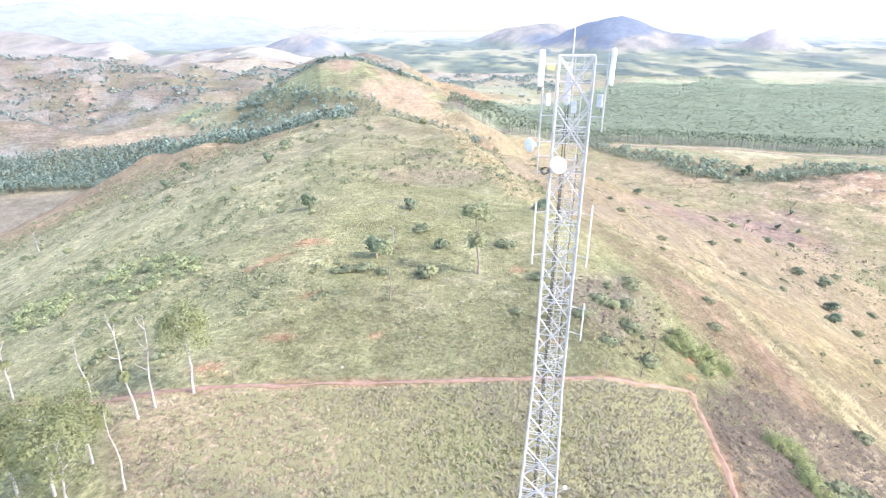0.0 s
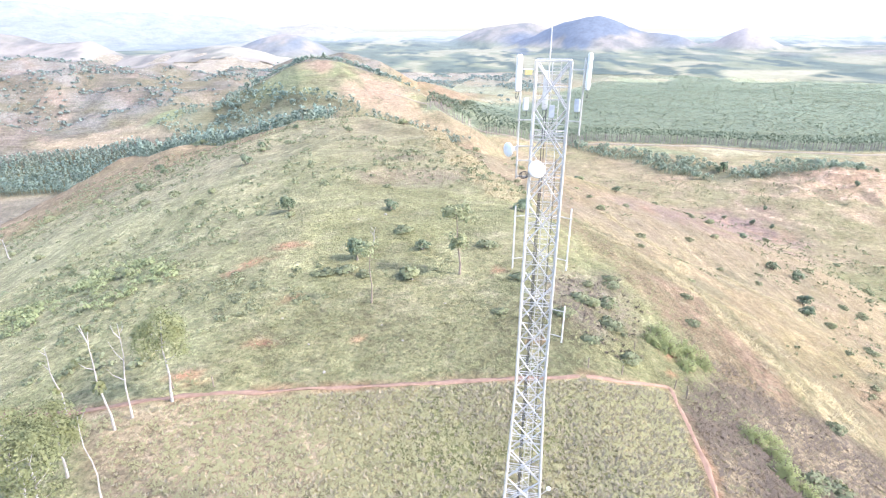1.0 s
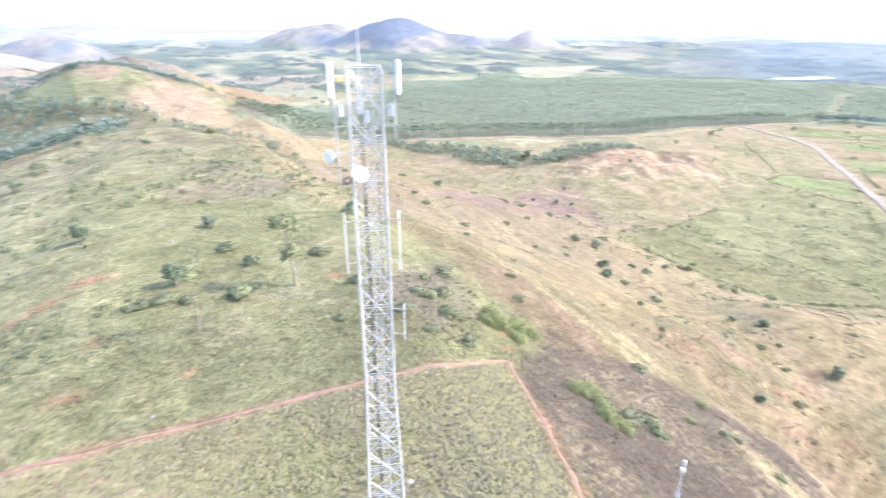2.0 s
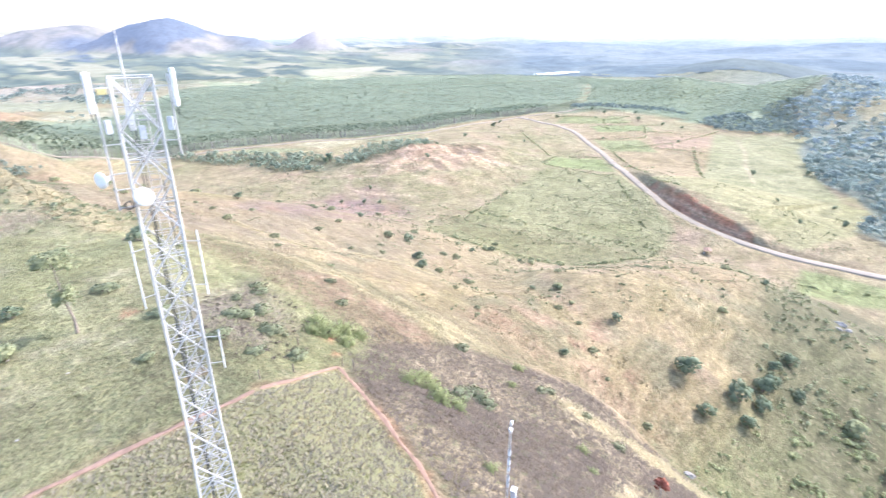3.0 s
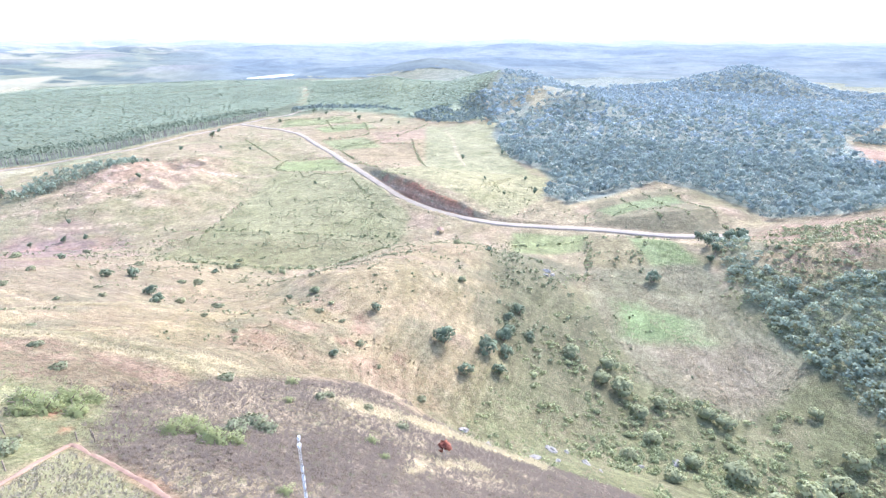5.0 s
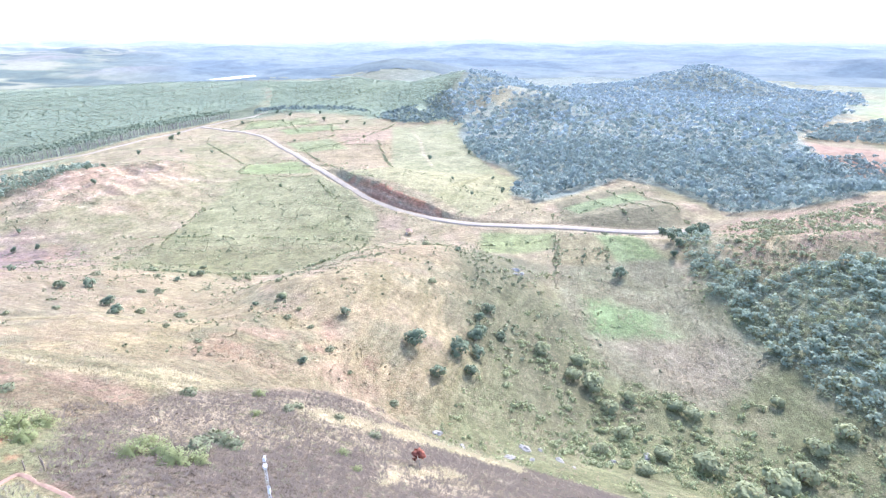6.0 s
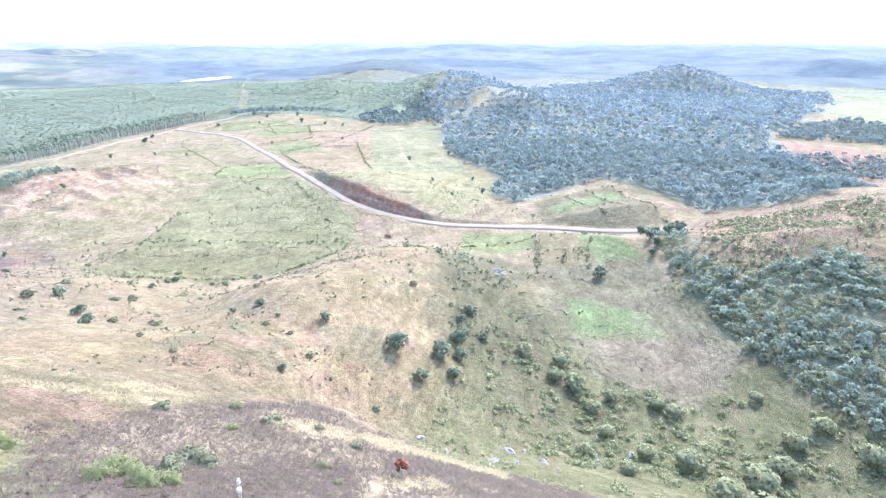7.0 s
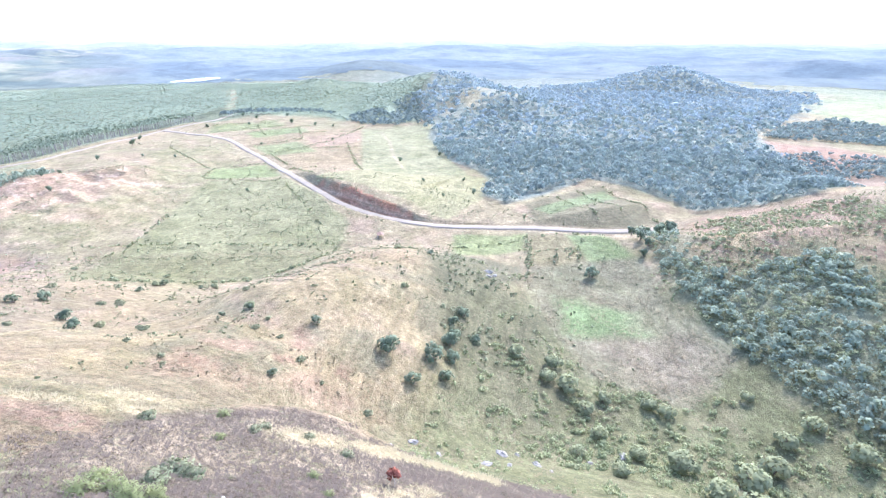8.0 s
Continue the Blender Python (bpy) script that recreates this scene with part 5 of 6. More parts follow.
def tree(name, x, y, tall, lean, trunk_r, boughs, crown, label, category="tree", bark=BARK_PALE, leaf=EUCA, group=""):
    """crown: (rises at, radius, height, clumps, leaf size, lumps) round the tip and bough ends, or None for a bare tree."""
    ob = thing(name, label, category, group, place=pose(x, y, ground_z(x, y) - 0.15))
    n = 7
    pts = [(lean[0] * (i / (n - 1)) ** 1.4 + 0.12 * math.sin(i * 1.7 + x), lean[1] * (i / (n - 1)) ** 1.4 + 0.1 * math.cos(i * 1.3 + y), tall * i / (n - 1)) for i in range(n)]
    rad = [trunk_r * (1 - 0.78 * i / (n - 1)) * (1.25 if i == 0 else 1) for i in range(n)]
    (v, f), ends = limbs(pts, rad, boughs)
    part("trunk", mesh_of("trunk", v, f, bark), ob)
    if crown:
        for k, (rise, radius, high, clumps, size, count) in enumerate(crown):
            c = lifted(lumps(clumps, radius, high, count), [pts[-1][0] * rise / tall, pts[-1][1] * rise / tall, rise])
            if k == 0 and ends:
                for e in ends:
                    d = rng.normal(0, 1, (max(6, clumps // 14), 3))
                    c = np.concatenate([c, np.concatenate([e + d * radius * 0.2, d / np.linalg.norm(d, axis=1)[:, None]], 1)])
            part("crown", mesh_of("crown", *leaves(c, size, 0.5, 0.6, False), leaf), ob)
    return ob


def bough_set(n, lo, hi, reach, rise, r):
    out = []
    for i in range(n):
        a = 2.4 * i + rng.uniform(-0.4, 0.4)
        s = reach * rng.uniform(0.6, 1.1)
        out.append((lo + (hi - lo) * (i + 0.5) / n, (s * math.cos(a), s * math.sin(a), rise * rng.uniform(0.6, 1.2)), r))
    return out


EUC = "pale-barked eucalyptus on the field edge"
tree("eucalyptus_tree", -27.6, 48.4, 10.0, (0.3, 0.4), 0.15, bough_set(7, 0.5, 0.95, 1.8, 1.2, 0.05), [(4.6, 3.0, 7.2, 3200, 0.18, 13)], "leafy " + EUC, group="eucalyptus on the field edge")
tree("eucalyptus_tree", -30.9, 46.1, 11.2, (0.9, 0.5), 0.11, [(0.62, (-1.2, 0.2, 2.3), 0.04), (0.42, (-1.9, 0.3, 1.6), 0.05), (0.85, (-0.7, 0.1, 1.6), 0.05), (0.9, (0.4, 0.3, 1.2), 0.04)], None, "bare " + EUC, group="eucalyptus on the field edge")
tree("eucalyptus_tree", -31.7, 44.2, 12.4, (-0.6, 0.3), 0.12, [(0.6, (-1.5, -0.1, 1.1), 0.05), (0.85, (-0.7, 0.2, 1.5), 0.05), (0.8, (0.3, 0.2, 1.9), 0.05)], [(4.2, 0.9, 2.2, 60, 0.4, 3)], "nearly bare " + EUC, group="eucalyptus on the field edge")
tree("eucalyptus_tree", -39.3, 48.5, 8.4, (-0.5, 0.2), 0.11, [(0.9, (-0.9, 0.1, 0.8), 0.04), (0.7, (-0.8, 0.3, 0.6), 0.04)], [(2.2, 1.0, 2.0, 50, 0.4, 3)], "bare snapped " + EUC, group="eucalyptus on the field edge")
tree("eucalyptus_tree", -27.4, 34.6, 9.1, (-0.2, 0.2), 0.08, [(0.92, (0.7, 0.2, 1.2), 0.03), (0.85, (-0.5, 0.1, 0.6), 0.03)], [(8.2, 0.7, 1.0, 26, 0.3, 2)], "thin bare " + EUC, group="eucalyptus on the field edge")
for x, y, tall, r0 in ((-30.0, 31.5, 8.6, 2.5), (-33.6, 34.5, 8.8, 2.4), (-34.5, 30.0, 9.0, 2.8), (-37.5, 35.0, 8.5, 2.6), (-32.6, 38.0, 6.8, 1.9)):
    tree("eucalyptus_tree", x, y, tall, (rng.uniform(-0.6, 0.6), 0.2), 0.13, bough_set(8, 0.35, 0.95, r0 * 0.8, 1.4, 0.045), [(tall * 0.42, r0 * 1.25, tall * 0.75, 2500, 0.17, 16)], "leafy pale-barked eucalyptus beside the crop field", group="eucalyptus on the field edge")
tree("eucalyptus_tree", -51.5, 52.0, 9.0, (0.3, 0.2), 0.11, bough_set(5, 0.4, 0.95, 1.2, 1.6, 0.05), [(4.0, 0.9, 2.4, 60, 0.4, 3)], "nearly bare " + EUC, group="eucalyptus on the field edge")
tree("slender_tree", 5.9, 80.4, 11.6, (-0.9, 0.2), 0.2, bough_set(5, 0.4, 0.62, 1.3, 0.4, 0.05) + bough_set(6, 0.8, 1.0, 1.9, 0.6, 0.05), [(10.0, 2.4, 2.0, 420, 0.4, 9), (4.4, 1.7, 2.8, 320, 0.38, 7)], "slender tree with a tiered green crown on the ridge", bark=BARK_DARK, leaf=SHRUB)
tree("slender_tree", -7.8, 69.9, 9.4, (0.0, 0.2), 0.12, bough_set(6, 0.7, 1.0, 1.1, 0.6, 0.03), [(7.2, 1.5, 2.8, 190, 0.3, 6)], "thin-stemmed tree with a light sparse crown on the ridge", bark=BARK_DARK, leaf=SHRUB)
tree("broadleaf_tree", -11.9, 86.5, 3.4, (0.1, 0.1), 0.18, bough_set(6, 0.3, 0.95, 1.2, 0.6, 0.06), [(0.3, 1.9, 4.6, 900, 0.34, 10)], "dark green broadleaf tree on the grassy ridge", bark=BARK_DARK, leaf=BROAD)
tree("broadleaf_tree", -31.0, 117.6, 2.6, (0.1, 0.1), 0.16, bough_set(5, 0.3, 0.95, 1.2, 0.6, 0.05), [(0.2, 1.9, 3.7, 700, 0.34, 9)], "dark green broadleaf tree on the grassy ridge", bark=BARK_DARK, leaf=BROAD)
tree("dead_tree", -129.5, 157.0, 6.8, (-0.4, 0.2), 0.2, bough_set(8, 0.35, 0.98, 1.6, 1.6, 0.06), None, "bare dead tree with pale forking branches", bark=BARK_PALE)
tree("dead_tree", -9.5, 93.0, 3.4, (0.3, 0.2), 0.12, bough_set(5, 0.4, 0.98, 0.9, 0.9, 0.05), None, "bare dead tree with pale forking branches", bark=BARK_PALE)
tree("dead_shrub", 60.5, 20.4, 2.6, (0.2, 0.1), 0.07, bough_set(4, 0.5, 0.95, 0.7, 0.4, 0.03), [(1.7, 1.0, 1.5, 130, 0.5, 5)], "rust-brown dead shrub among straw on the slope", "shrub", BARK_PALE, RUST)


# ---- shrubs: a few built ones, then copies ----
def shrub_kind(label, leaf, radius, tall, clumps, size, count):
    ob = thing("shrub", label, "shrub", "shrubs on the slopes")
    stems = [tube([(0, 0, -0.3), (0.3 * radius * math.cos(a), 0.3 * radius * math.sin(a), tall * 0.35), (0.6 * radius * math.cos(a), 0.6 * radius * math.sin(a), tall * 0.7)], [0.07, 0.05, 0.02], 5) for a in (0.3, 1.7, 3.0, 4.6)]
    part("stem", mesh_of("stem", *join(stems), BARK_DARK), ob)
    part("crown", mesh_of("crown", *leaves(lumps(clumps, radius, tall, count), size, 0.4, 0.7, False), leaf), ob)
    return ob


DARK_LABEL = "dark green rounded shrub on a dry slope"
def feathery(label, leaf, clumps):
    """A loose bush of fine upright sprays."""
    ob = thing("shrub", label, "shrub", "shrubs on the slopes")
    stems = [tube([(0, 0, -0.3), (0.35 * math.cos(a), 0.35 * math.sin(a), 0.4), (0.7 * math.cos(a), 0.7 * math.sin(a), 0.85)], [0.03, 0.02, 0.008], 5) for a in (0.3, 1.3, 2.4, 3.4, 4.4, 5.5)]
    part("stem", mesh_of("stem", *join(stems), BARK_DARK), ob)
    d = rng.normal(size=(clumps, 3))
    d[:, 2] = np.abs(d[:, 2]) * 0.9 + 0.1
    d /= np.linalg.norm(d, axis=1)[:, None]
    r = (0.35 + 0.65 * rng.uniform(0, 1, clumps) ** 0.6) * (0.78 + 0.3 * np.sin(3 * np.arctan2(d[:, 1], d[:, 0]) + 1) * (1 - d[:, 2]) + 0.22 * np.sin(7 * np.arctan2(d[:, 1], d[:, 0])))
    c = np.concatenate([d * r[:, None] * [1, 1, 1.05], d], 1)
    part("crown", mesh_of("crown", *leaves(c, 0.08, 0.6, 0.5, False), leaf), ob)
    return ob


first = [shrub_kind(DARK_LABEL, BROAD, 1.0, 1.5, 400, 0.19, 9), shrub_kind(DARK_LABEL, SHRUB, 1.0, 1.3, 420, 0.18, 10), feathery("fresh light green feathery shrub on withered grass", LIME, 2000), shrub_kind("grey-green low shrub on dry grass", SCRUB, 1.0, 0.85, 380, 0.16, 9)]
used = [False] * len(first)


def plant(kind, x, y, radius, stretch=1.0):
    m = pose(x, y, ground_z(x, y) - 0.08 * radius, 0, 0, rng.uniform(0, 360))
    if used[kind]:
        ob = copy_thing(first[kind], m)
    else:
        ob, used[kind] = first[kind], True
        ob.matrix_basis = m
    ob.scale = (radius, radius, radius * stretch)
    return ob


for x, y, r in ((180, 61, 5.2), (189, 44, 5.0), (195, 37, 3.6), (206, 41, 4.2), (213, 40, 4), (238, 40, 3.8), (226, 43, 3), (170, 48, 3.6), (181, 37, 3.2), (219, 31, 2.6), (326, -28, 5), (172, 233, 3.2), (184, 230, 3.4), (160, 193, 3.4), (150, 178, 3.0), (154, 182, 2.4)):
    plant(0, x, y, r)
for x, y, r in ((224, 12, 5), (224, -6, 5), (208, -12, 6), (212, -4, 4.5), (203, -47, 4.2), (199, -53, 4.6), (166, -52, 6.2), (214, -88, 3.5), (180, -24, 4), (169, -38, 4), (198, -106, 5), (184, -118, 6), (166, -76, 7), (175, -85, 6), (190, -95, 5), (150, -60, 6), (143, -70, 7), (156, -30, 4), (165, -15, 3.5), (196, -20, 4.5), (204, -28, 4)):
    plant(1, x, y, r)
for x, y, r in ((39.7, 50.1, 2.0), (43, 51.2, 1.7), (41.6, 47.6, 1.8), (40.2, 44.2, 2.1), (41.8, 42.4, 1.5), (36.1, 70.3, 2.2), (35.6, 66.4, 2.4), (39.6, 67.6, 2.3), (41.6, 66, 1.7), (37.2, 63, 1.8), (33.4, 67, 1.6), (34.1, 29.3, 1.0), (60.3, 48, 1.0), (68.7, 53.3, 1.3), (55.9, 30.6, 1.0), (51.7, 26.4, 0.8)):
    plant(2, x, y, r * 1.25, 0.8)
for x, y, r in ((45.1, 45.5, 2.0), (49.4, 46, 2.4), (48.6, 43.4, 1.9), (64.6, 44.8, 1.2), (66.6, 44, 1.1), (67.6, 37.2, 1.2), (65.9, 29.8, 1.3), (62.5, 62.5, 1.6), (28, 81, 1.3), (34, 87, 1.4), (27, 68, 1.2), (143, 57, 2), (27, 66, 2.0), (24, 72, 1.8), (20, 66, 1.7), (29, 74, 2.2), (33, 84, 1.6), (47, 80, 1.4), (52, 92, 1.4), (16, 78, 1.8), (11, 67, 1.2), (22, 60, 1.4), (26.5, 58, 1.6), (12, 92, 2.2), (8, 116, 2.0), (-4, 100, 2.2), (-16, 80.5, 1.6), (-13, 81, 2.0), (-10, 79.6, 1.5), (-17.5, 79.8, 1.2)):
    plant(3, x, y, r, 0.8)
n_made = 0
while n_made < 130:
    x, y = rng.uniform(-170, 330), rng.uniform(60, 420)
    R = math.hypot(x, y)
    if R < 75 or R > 430 or abs(math.degrees(math.atan2(x, y)) - 35) > 85:
        continue
    plant(int(rng.choice([0, 1, 1, 3, 3, 3])), x, y, rng.uniform(0.8, 1.7) * (1 + R / 400))
    n_made += 1


# ---- woods, as joined masses of single crowns ----
def scatter(poly, gap, jitter=0.45, keep=None, ragged=0.0):
    xs, ys = [p[0] for p in poly], [p[1] for p in poly]
    X, Y = np.meshgrid(np.arange(min(xs), max(xs), gap), np.arange(min(ys), max(ys), gap))
    X, Y = X + rng.uniform(-jitter, jitter, X.shape) * gap, Y + rng.uniform(-jitter, jitter, Y.shape) * gap
    ok = inside(X, Y, poly) + (ragged * wave(X, Y, 55, 25) if ragged else 0) > 0
    if keep is not None:
        ok &= keep(X, Y)
    X, Y = X[ok], Y[ok]
    return np.stack([X, Y, height(X, Y)], 1)


def crowns(n, clumps, radius, tall, size, count, foot=0.3, trunk=0.0, bent=False, flat=0.4):
    out = []
    for _ in range(n):
        v, f = leaves(lifted(lumps(clumps, radius, tall, count), [0, 0, foot]), size, flat, 1.0, bent)
        if trunk:
            t, g = tube([(0, 0, -1), (0, 0, foot + tall * 0.6)], [trunk, trunk * 0.5], 4)
            v, f = join([(v, f), (t, g)])
        out.append((v, f))
    return out


def wood(name, label, variants, places, scales, material, category="woodland", upright=False, tones=None):
    v, f = spread(variants, places, scales, tones)
    return tagged(new(name, mesh_of(name, v, f, material, upright)), label, category, kind="stuff")


forest_near = scatter(FOREST, 7.2, keep=lambda X, Y: np.hypot(X, Y) < 800, ragged=9)
forest_far = scatter(FOREST, 11.0, keep=lambda X, Y: (np.hypot(X, Y) >= 800) & ((inside(X, Y, CLEARING) < 6 * wave(X, Y, 30, 26)) | (wave(X, Y, 35, 95) > 0.25)), ragged=22)
for stand, kinds in ((forest_near, crowns(14, 50, 4.9, 8.6, 1.45, 6, 1.2, flat=0.5)), (forest_far, crowns(10, 26, 6.0, 8.5, 2.4, 6, 2.0, flat=0.6))):
    # with distance, more trees take the leaf colour that has haze mixed in
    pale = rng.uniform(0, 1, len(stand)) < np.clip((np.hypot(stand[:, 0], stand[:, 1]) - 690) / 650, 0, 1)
    tall = 0.5 + 0.85 * rng.uniform(0, 1, len(stand)) ** 1.8
    wood("forest", "dense blue-green forest on the low hills past the road", kinds, stand[~pale], tall[~pale], WOODS)
    wood("forest", "forest on the low hills with haze put into its leaf colour", kinds, stand[pale], tall[pale], WOODS_HAZY)
for poly in (FAR_WOODS, FAR_WOODS_LOW, FOREST_ARM, FIELD_BELT):
    places = scatter(poly, 7.4, keep=lambda X, Y: wave(X, Y, 40, 73) > -0.7)
    wood("forest", "strip of blue-green wood between far fields", crowns(5, 24, 5.0, 7.0, 2.2, 6, 0.8), places, rng.uniform(0.4, 1.1, len(places)), WOODS)
hill_places = scatter(HILL_WOOD, 2.7, keep=lambda X, Y: (wave(X, Y, 26, 80) + 0.2 * wave(X, Y, 9, 81) > -0.75) & ((X < 330) | (wave(X, Y, 14, 96) > -0.1)))
share = rng.uniform(0, 1, len(hill_places)) + 0.25 * wave(hill_places[:, 0], hill_places[:, 1], 16, 79)
sizes = 0.3 + 1.2 * rng.uniform(0, 1, len(hill_places)) ** 1.6
wood("thicket", "dense blue-green thicket on the flank of a dry hill", crowns(14, 56, 2.6, 3.6, 0.72, 8, 0.0, flat=0.5), hill_places[share < 0.6], sizes[share < 0.6], HILLWOOD, "thicket")
wood("thicket", "lighter olive bushes mixed through a hillside thicket", crowns(10, 44, 2.6, 2.8, 0.64, 8, 0.0, flat=0.5), hill_places[share >= 0.6], 0.8 * sizes[share >= 0.6], SHRUB, "thicket")
hill_scrub = scatter([(418, -80), (440, -120), (420, -260), (380, -330), (260, -280), (235, -190), (262, -150), (310, -125), (305, -95), (355, -84)], 3.8, keep=lambda X, Y: wave(X, Y, 22, 82) + 0.5 * wave(X, Y, 8, 72) > 0.05)
wood("scrub", "grey-green scrub on a dry reddish hillside", crowns(6, 34, 2.0, 2.4, 0.9, 6, 0.2), hill_scrub, rng.uniform(0.25, 1.1, len(hill_scrub)), SHRUB, "scrub")
hill_low = scatter([(315, -98), (420, -88), (440, -200), (400, -330), (300, -280), (285, -165), (315, -150)], 3.3, keep=lambda X, Y: wave(X, Y, 9, 70) > -0.3)
wood("scrub", "small grey-green bushes over the reddish hilltop", crowns(6, 20, 1.3, 1.4, 0.62, 5, 0.0), hill_low, rng.uniform(0.25, 0.9, len(hill_low)), SHRUB, "scrub")
LANES = [[(818, 960), (905, 1640)], [(20, 1000), (74, 690)], [(560, 1500), (890, 1560)], [(905, 1180), (1330, 980)]]
plantation_keep = lambda X, Y: (np.minimum.reduce([along(X, Y, l) for l in LANES]) > 6) & (np.max([inside(X * k, Y * k, p) for p in PALE_FIELDS for k in (1.0, 1.05, 1.1)], 0) < 0) & (np.hypot(X, Y) < 1840 + 60 * wave(X, Y, 150, 24))


def block_tone(p):
    """Darker stands to the west, paler ones to the east, with soft patches; a tree wall's shade is toned in along one
    lane.
    """
    shade = 1.1 * np.clip(1.5 - along(p[:, 0], p[:, 1], LANES[3]) / 14, 0, 1)
    return np.clip(np.interp(p[:, 0], [120, 420, 900], [-0.75, -0.1, 0.25]) - shade + 0.35 * wave(p[:, 0], p[:, 1], 130, 27) + rng.uniform(-0.2, 0.2, len(p)), -1, 1)


edge = scatter(PLANTATION, 5.0, keep=lambda X, Y: (inside(X, Y, PLANTATION) < 42) & (Y - 0.25 * X < 900) & (X < 880) & plantation_keep(X, Y))
inner = scatter(PLANTATION, 6.6, keep=lambda X, Y: ((inside(X, Y, PLANTATION) >= 42) | (X >= 880)) & plantation_keep(X, Y))
wood("eucalyptus_plantation", "edge rows of an even eucalyptus plantation on the plain", crowns(6, 20, 2.2, 5.6, 1.5, 5, 9.6, flat=2.0), edge, rng.uniform(0.85, 1.05, len(edge)), PLANT, "plantation", tones=block_tone(edge) - 0.1)
rim = edge[inside(edge[:, 0], edge[:, 1], PLANTATION) < 16]
wood("plantation_trunks", "mauve-brown trunks along the edge of the plantation", [tube([(0, 0, -0.5), (0.1, 0.1, 12.0)], [0.3, 0.16], 5)], rim, rng.uniform(0.85, 1.05, len(rim)), TRUNKS, "plantation")
wood("eucalyptus_plantation", "even canopy of a eucalyptus plantation on the plain", crowns(10, 5, 3.1, 1.5, 2.5, 4, 13.4, flat=4.5), inner, rng.uniform(0.96, 1.04, len(inner)), PLANT, "plantation", True, tones=block_tone(inner))
young = scatter(YOUNG_PLANTATION, 7.6, keep=lambda X, Y: (inside(X, Y, FOREST_ARM) < 0) & (inside(X, Y, FIELD_BELT) < 0))
wood("eucalyptus_plantation", "young eucalyptus plantation over a low hill", crowns(8, 9, 3.8, 1.6, 2.5, 5, 3.0, flat=4.0), young, rng.uniform(0.9, 1.1, len(young)), PLANT, "plantation", True, tones=0.6 + 0.25 * wave(young[:, 0], young[:, 1], 90, 28) + rng.uniform(-0.2, 0.2, len(young)))
for poly, gap, what in ((RIDGE_WOOD, 6.0, "scrubby wood at the foot of the green knoll"), (HOLLOW_WOOD, 6.2, "dull green wood in the hollow below the knoll"), (KNOLL_TREES, 5.0, "tree line along the crest of the knoll"), (BELT, 4.9, "grey-green trees along a stream below the plantation")):
    places = scatter(poly, gap, keep=lambda X, Y: wave(X, Y, 26 if poly is BELT else 20, 83) > (-0.1 if poly is BELT else -0.4 if poly is HOLLOW_WOOD else -0.35 if poly is RIDGE_WOOD else -0.6))
    sizes = rng.uniform(0.4, 1.35, len(places)) * (1.15 if poly is KNOLL_TREES else 0.85)
    if poly is BELT:
        sizes = 0.25 + 1.35 * rng.uniform(0, 1, len(places)) ** 2.2
    wood("tree_belt", what, crowns(6, 40, 2.6, 6.0, 1.0, 7, 0.6, 0.15), places, sizes, HILLWOOD if poly is BELT else PINE)
for poly, gap, what in ((VALLEY_WOOD, 3.6, "dense dark green plantation on the valley floor"), (SPUR_WOOD, 4.0, "dark tall trees along the back of the grassy spur")):
    places = scatter(poly, gap, keep=lambda X, Y: wave(X, Y, 20, 83) > -1.2)
    wood("tree_belt", what, crowns(8, 26, 1.5, 9.5, 1.0, 7, 1.5, 0.15), places, rng.uniform(0.75, 1.2, len(places)), PINE)
left_hill = scatter([(-900, 620), (-520, 640), (-330, 720), (-290, 760), (-230, 1040), (-420, 1000), (-900, 900)], 6.0, keep=lambda X, Y: 0.6 * wave(X, Y, 90, 85) + wave(X, Y, 30, 86) > -0.1)
wood("scrub", "grey-green scrub on the dry hills across the valley", crowns(6, 14, 2.4, 2.4, 1.3, 5, 0.1), left_hill, 0.3 + 1.5 * rng.uniform(0, 1, len(left_hill)) ** 2.5, WOODS, "scrub")

valley_far = scatter([(-80, 1150), (60, 1080), (220, 1230), (480, 1620), (300, 1950), (-100, 1900)], 13, keep=lambda X, Y: wave(X, Y * 0.6, 60, 74) > 0.2)
wood("tree_belt", "belts of trees between pale fields far beyond the plantation", crowns(5, 20, 5.0, 7.0, 2.6, 5, 1.0, flat=0.8), valley_far, rng.uniform(0.5, 1.2, len(valley_far)), WOODS)

# ---- lone trees and hedges on the plain ----
FIELD_TREES = [(655, 590, 7), (705, 620, 5), (560, 560, 4.5), (590, 520, 3), (830, 590, 5), (880, 540, 4), (905, 470, 6), (895, 420, 5), (880, 380, 4), (690, 150, 4), (640, 190, 4.5), (600, 480, 3), (470, 300, 3), (760, 330, 3), (710, 420, 3.5), (940, 560, 5), (960, 600, 6), (985, 520, 5), (430, 500, 4), (395, 455, 4), (455, 505, 3.5), (330, 560, 8), (322, 556, 6), (560, 95, 3), (500, 75, 4), (475, 100, 2.5), (520, 130, 2.5), (410, -62, 5.5), (405, -72, 5), (398, -80, 6), (424, -84, 6.5), (418, -92, 6), (430, -92, 5.5), (412, -84, 5.5), (370, -62, 5), (362, -66, 5), (350, -62, 4), (352, -5, 2.5), (250, 410, 3), (265, 395, 3.5), (275, 385, 3), (290, 420, 3)]
field_tree = thing("field_tree", "lone dark green tree on the farmed plain", "tree", "lone trees on the plain")
part("trunk", mesh_of("trunk", *tube([(0, 0, -0.2), (0.03, 0.02, 0.5), (0, 0, 1.0)], [0.09, 0.06, 0.03], 6), BARK_DARK), field_tree)
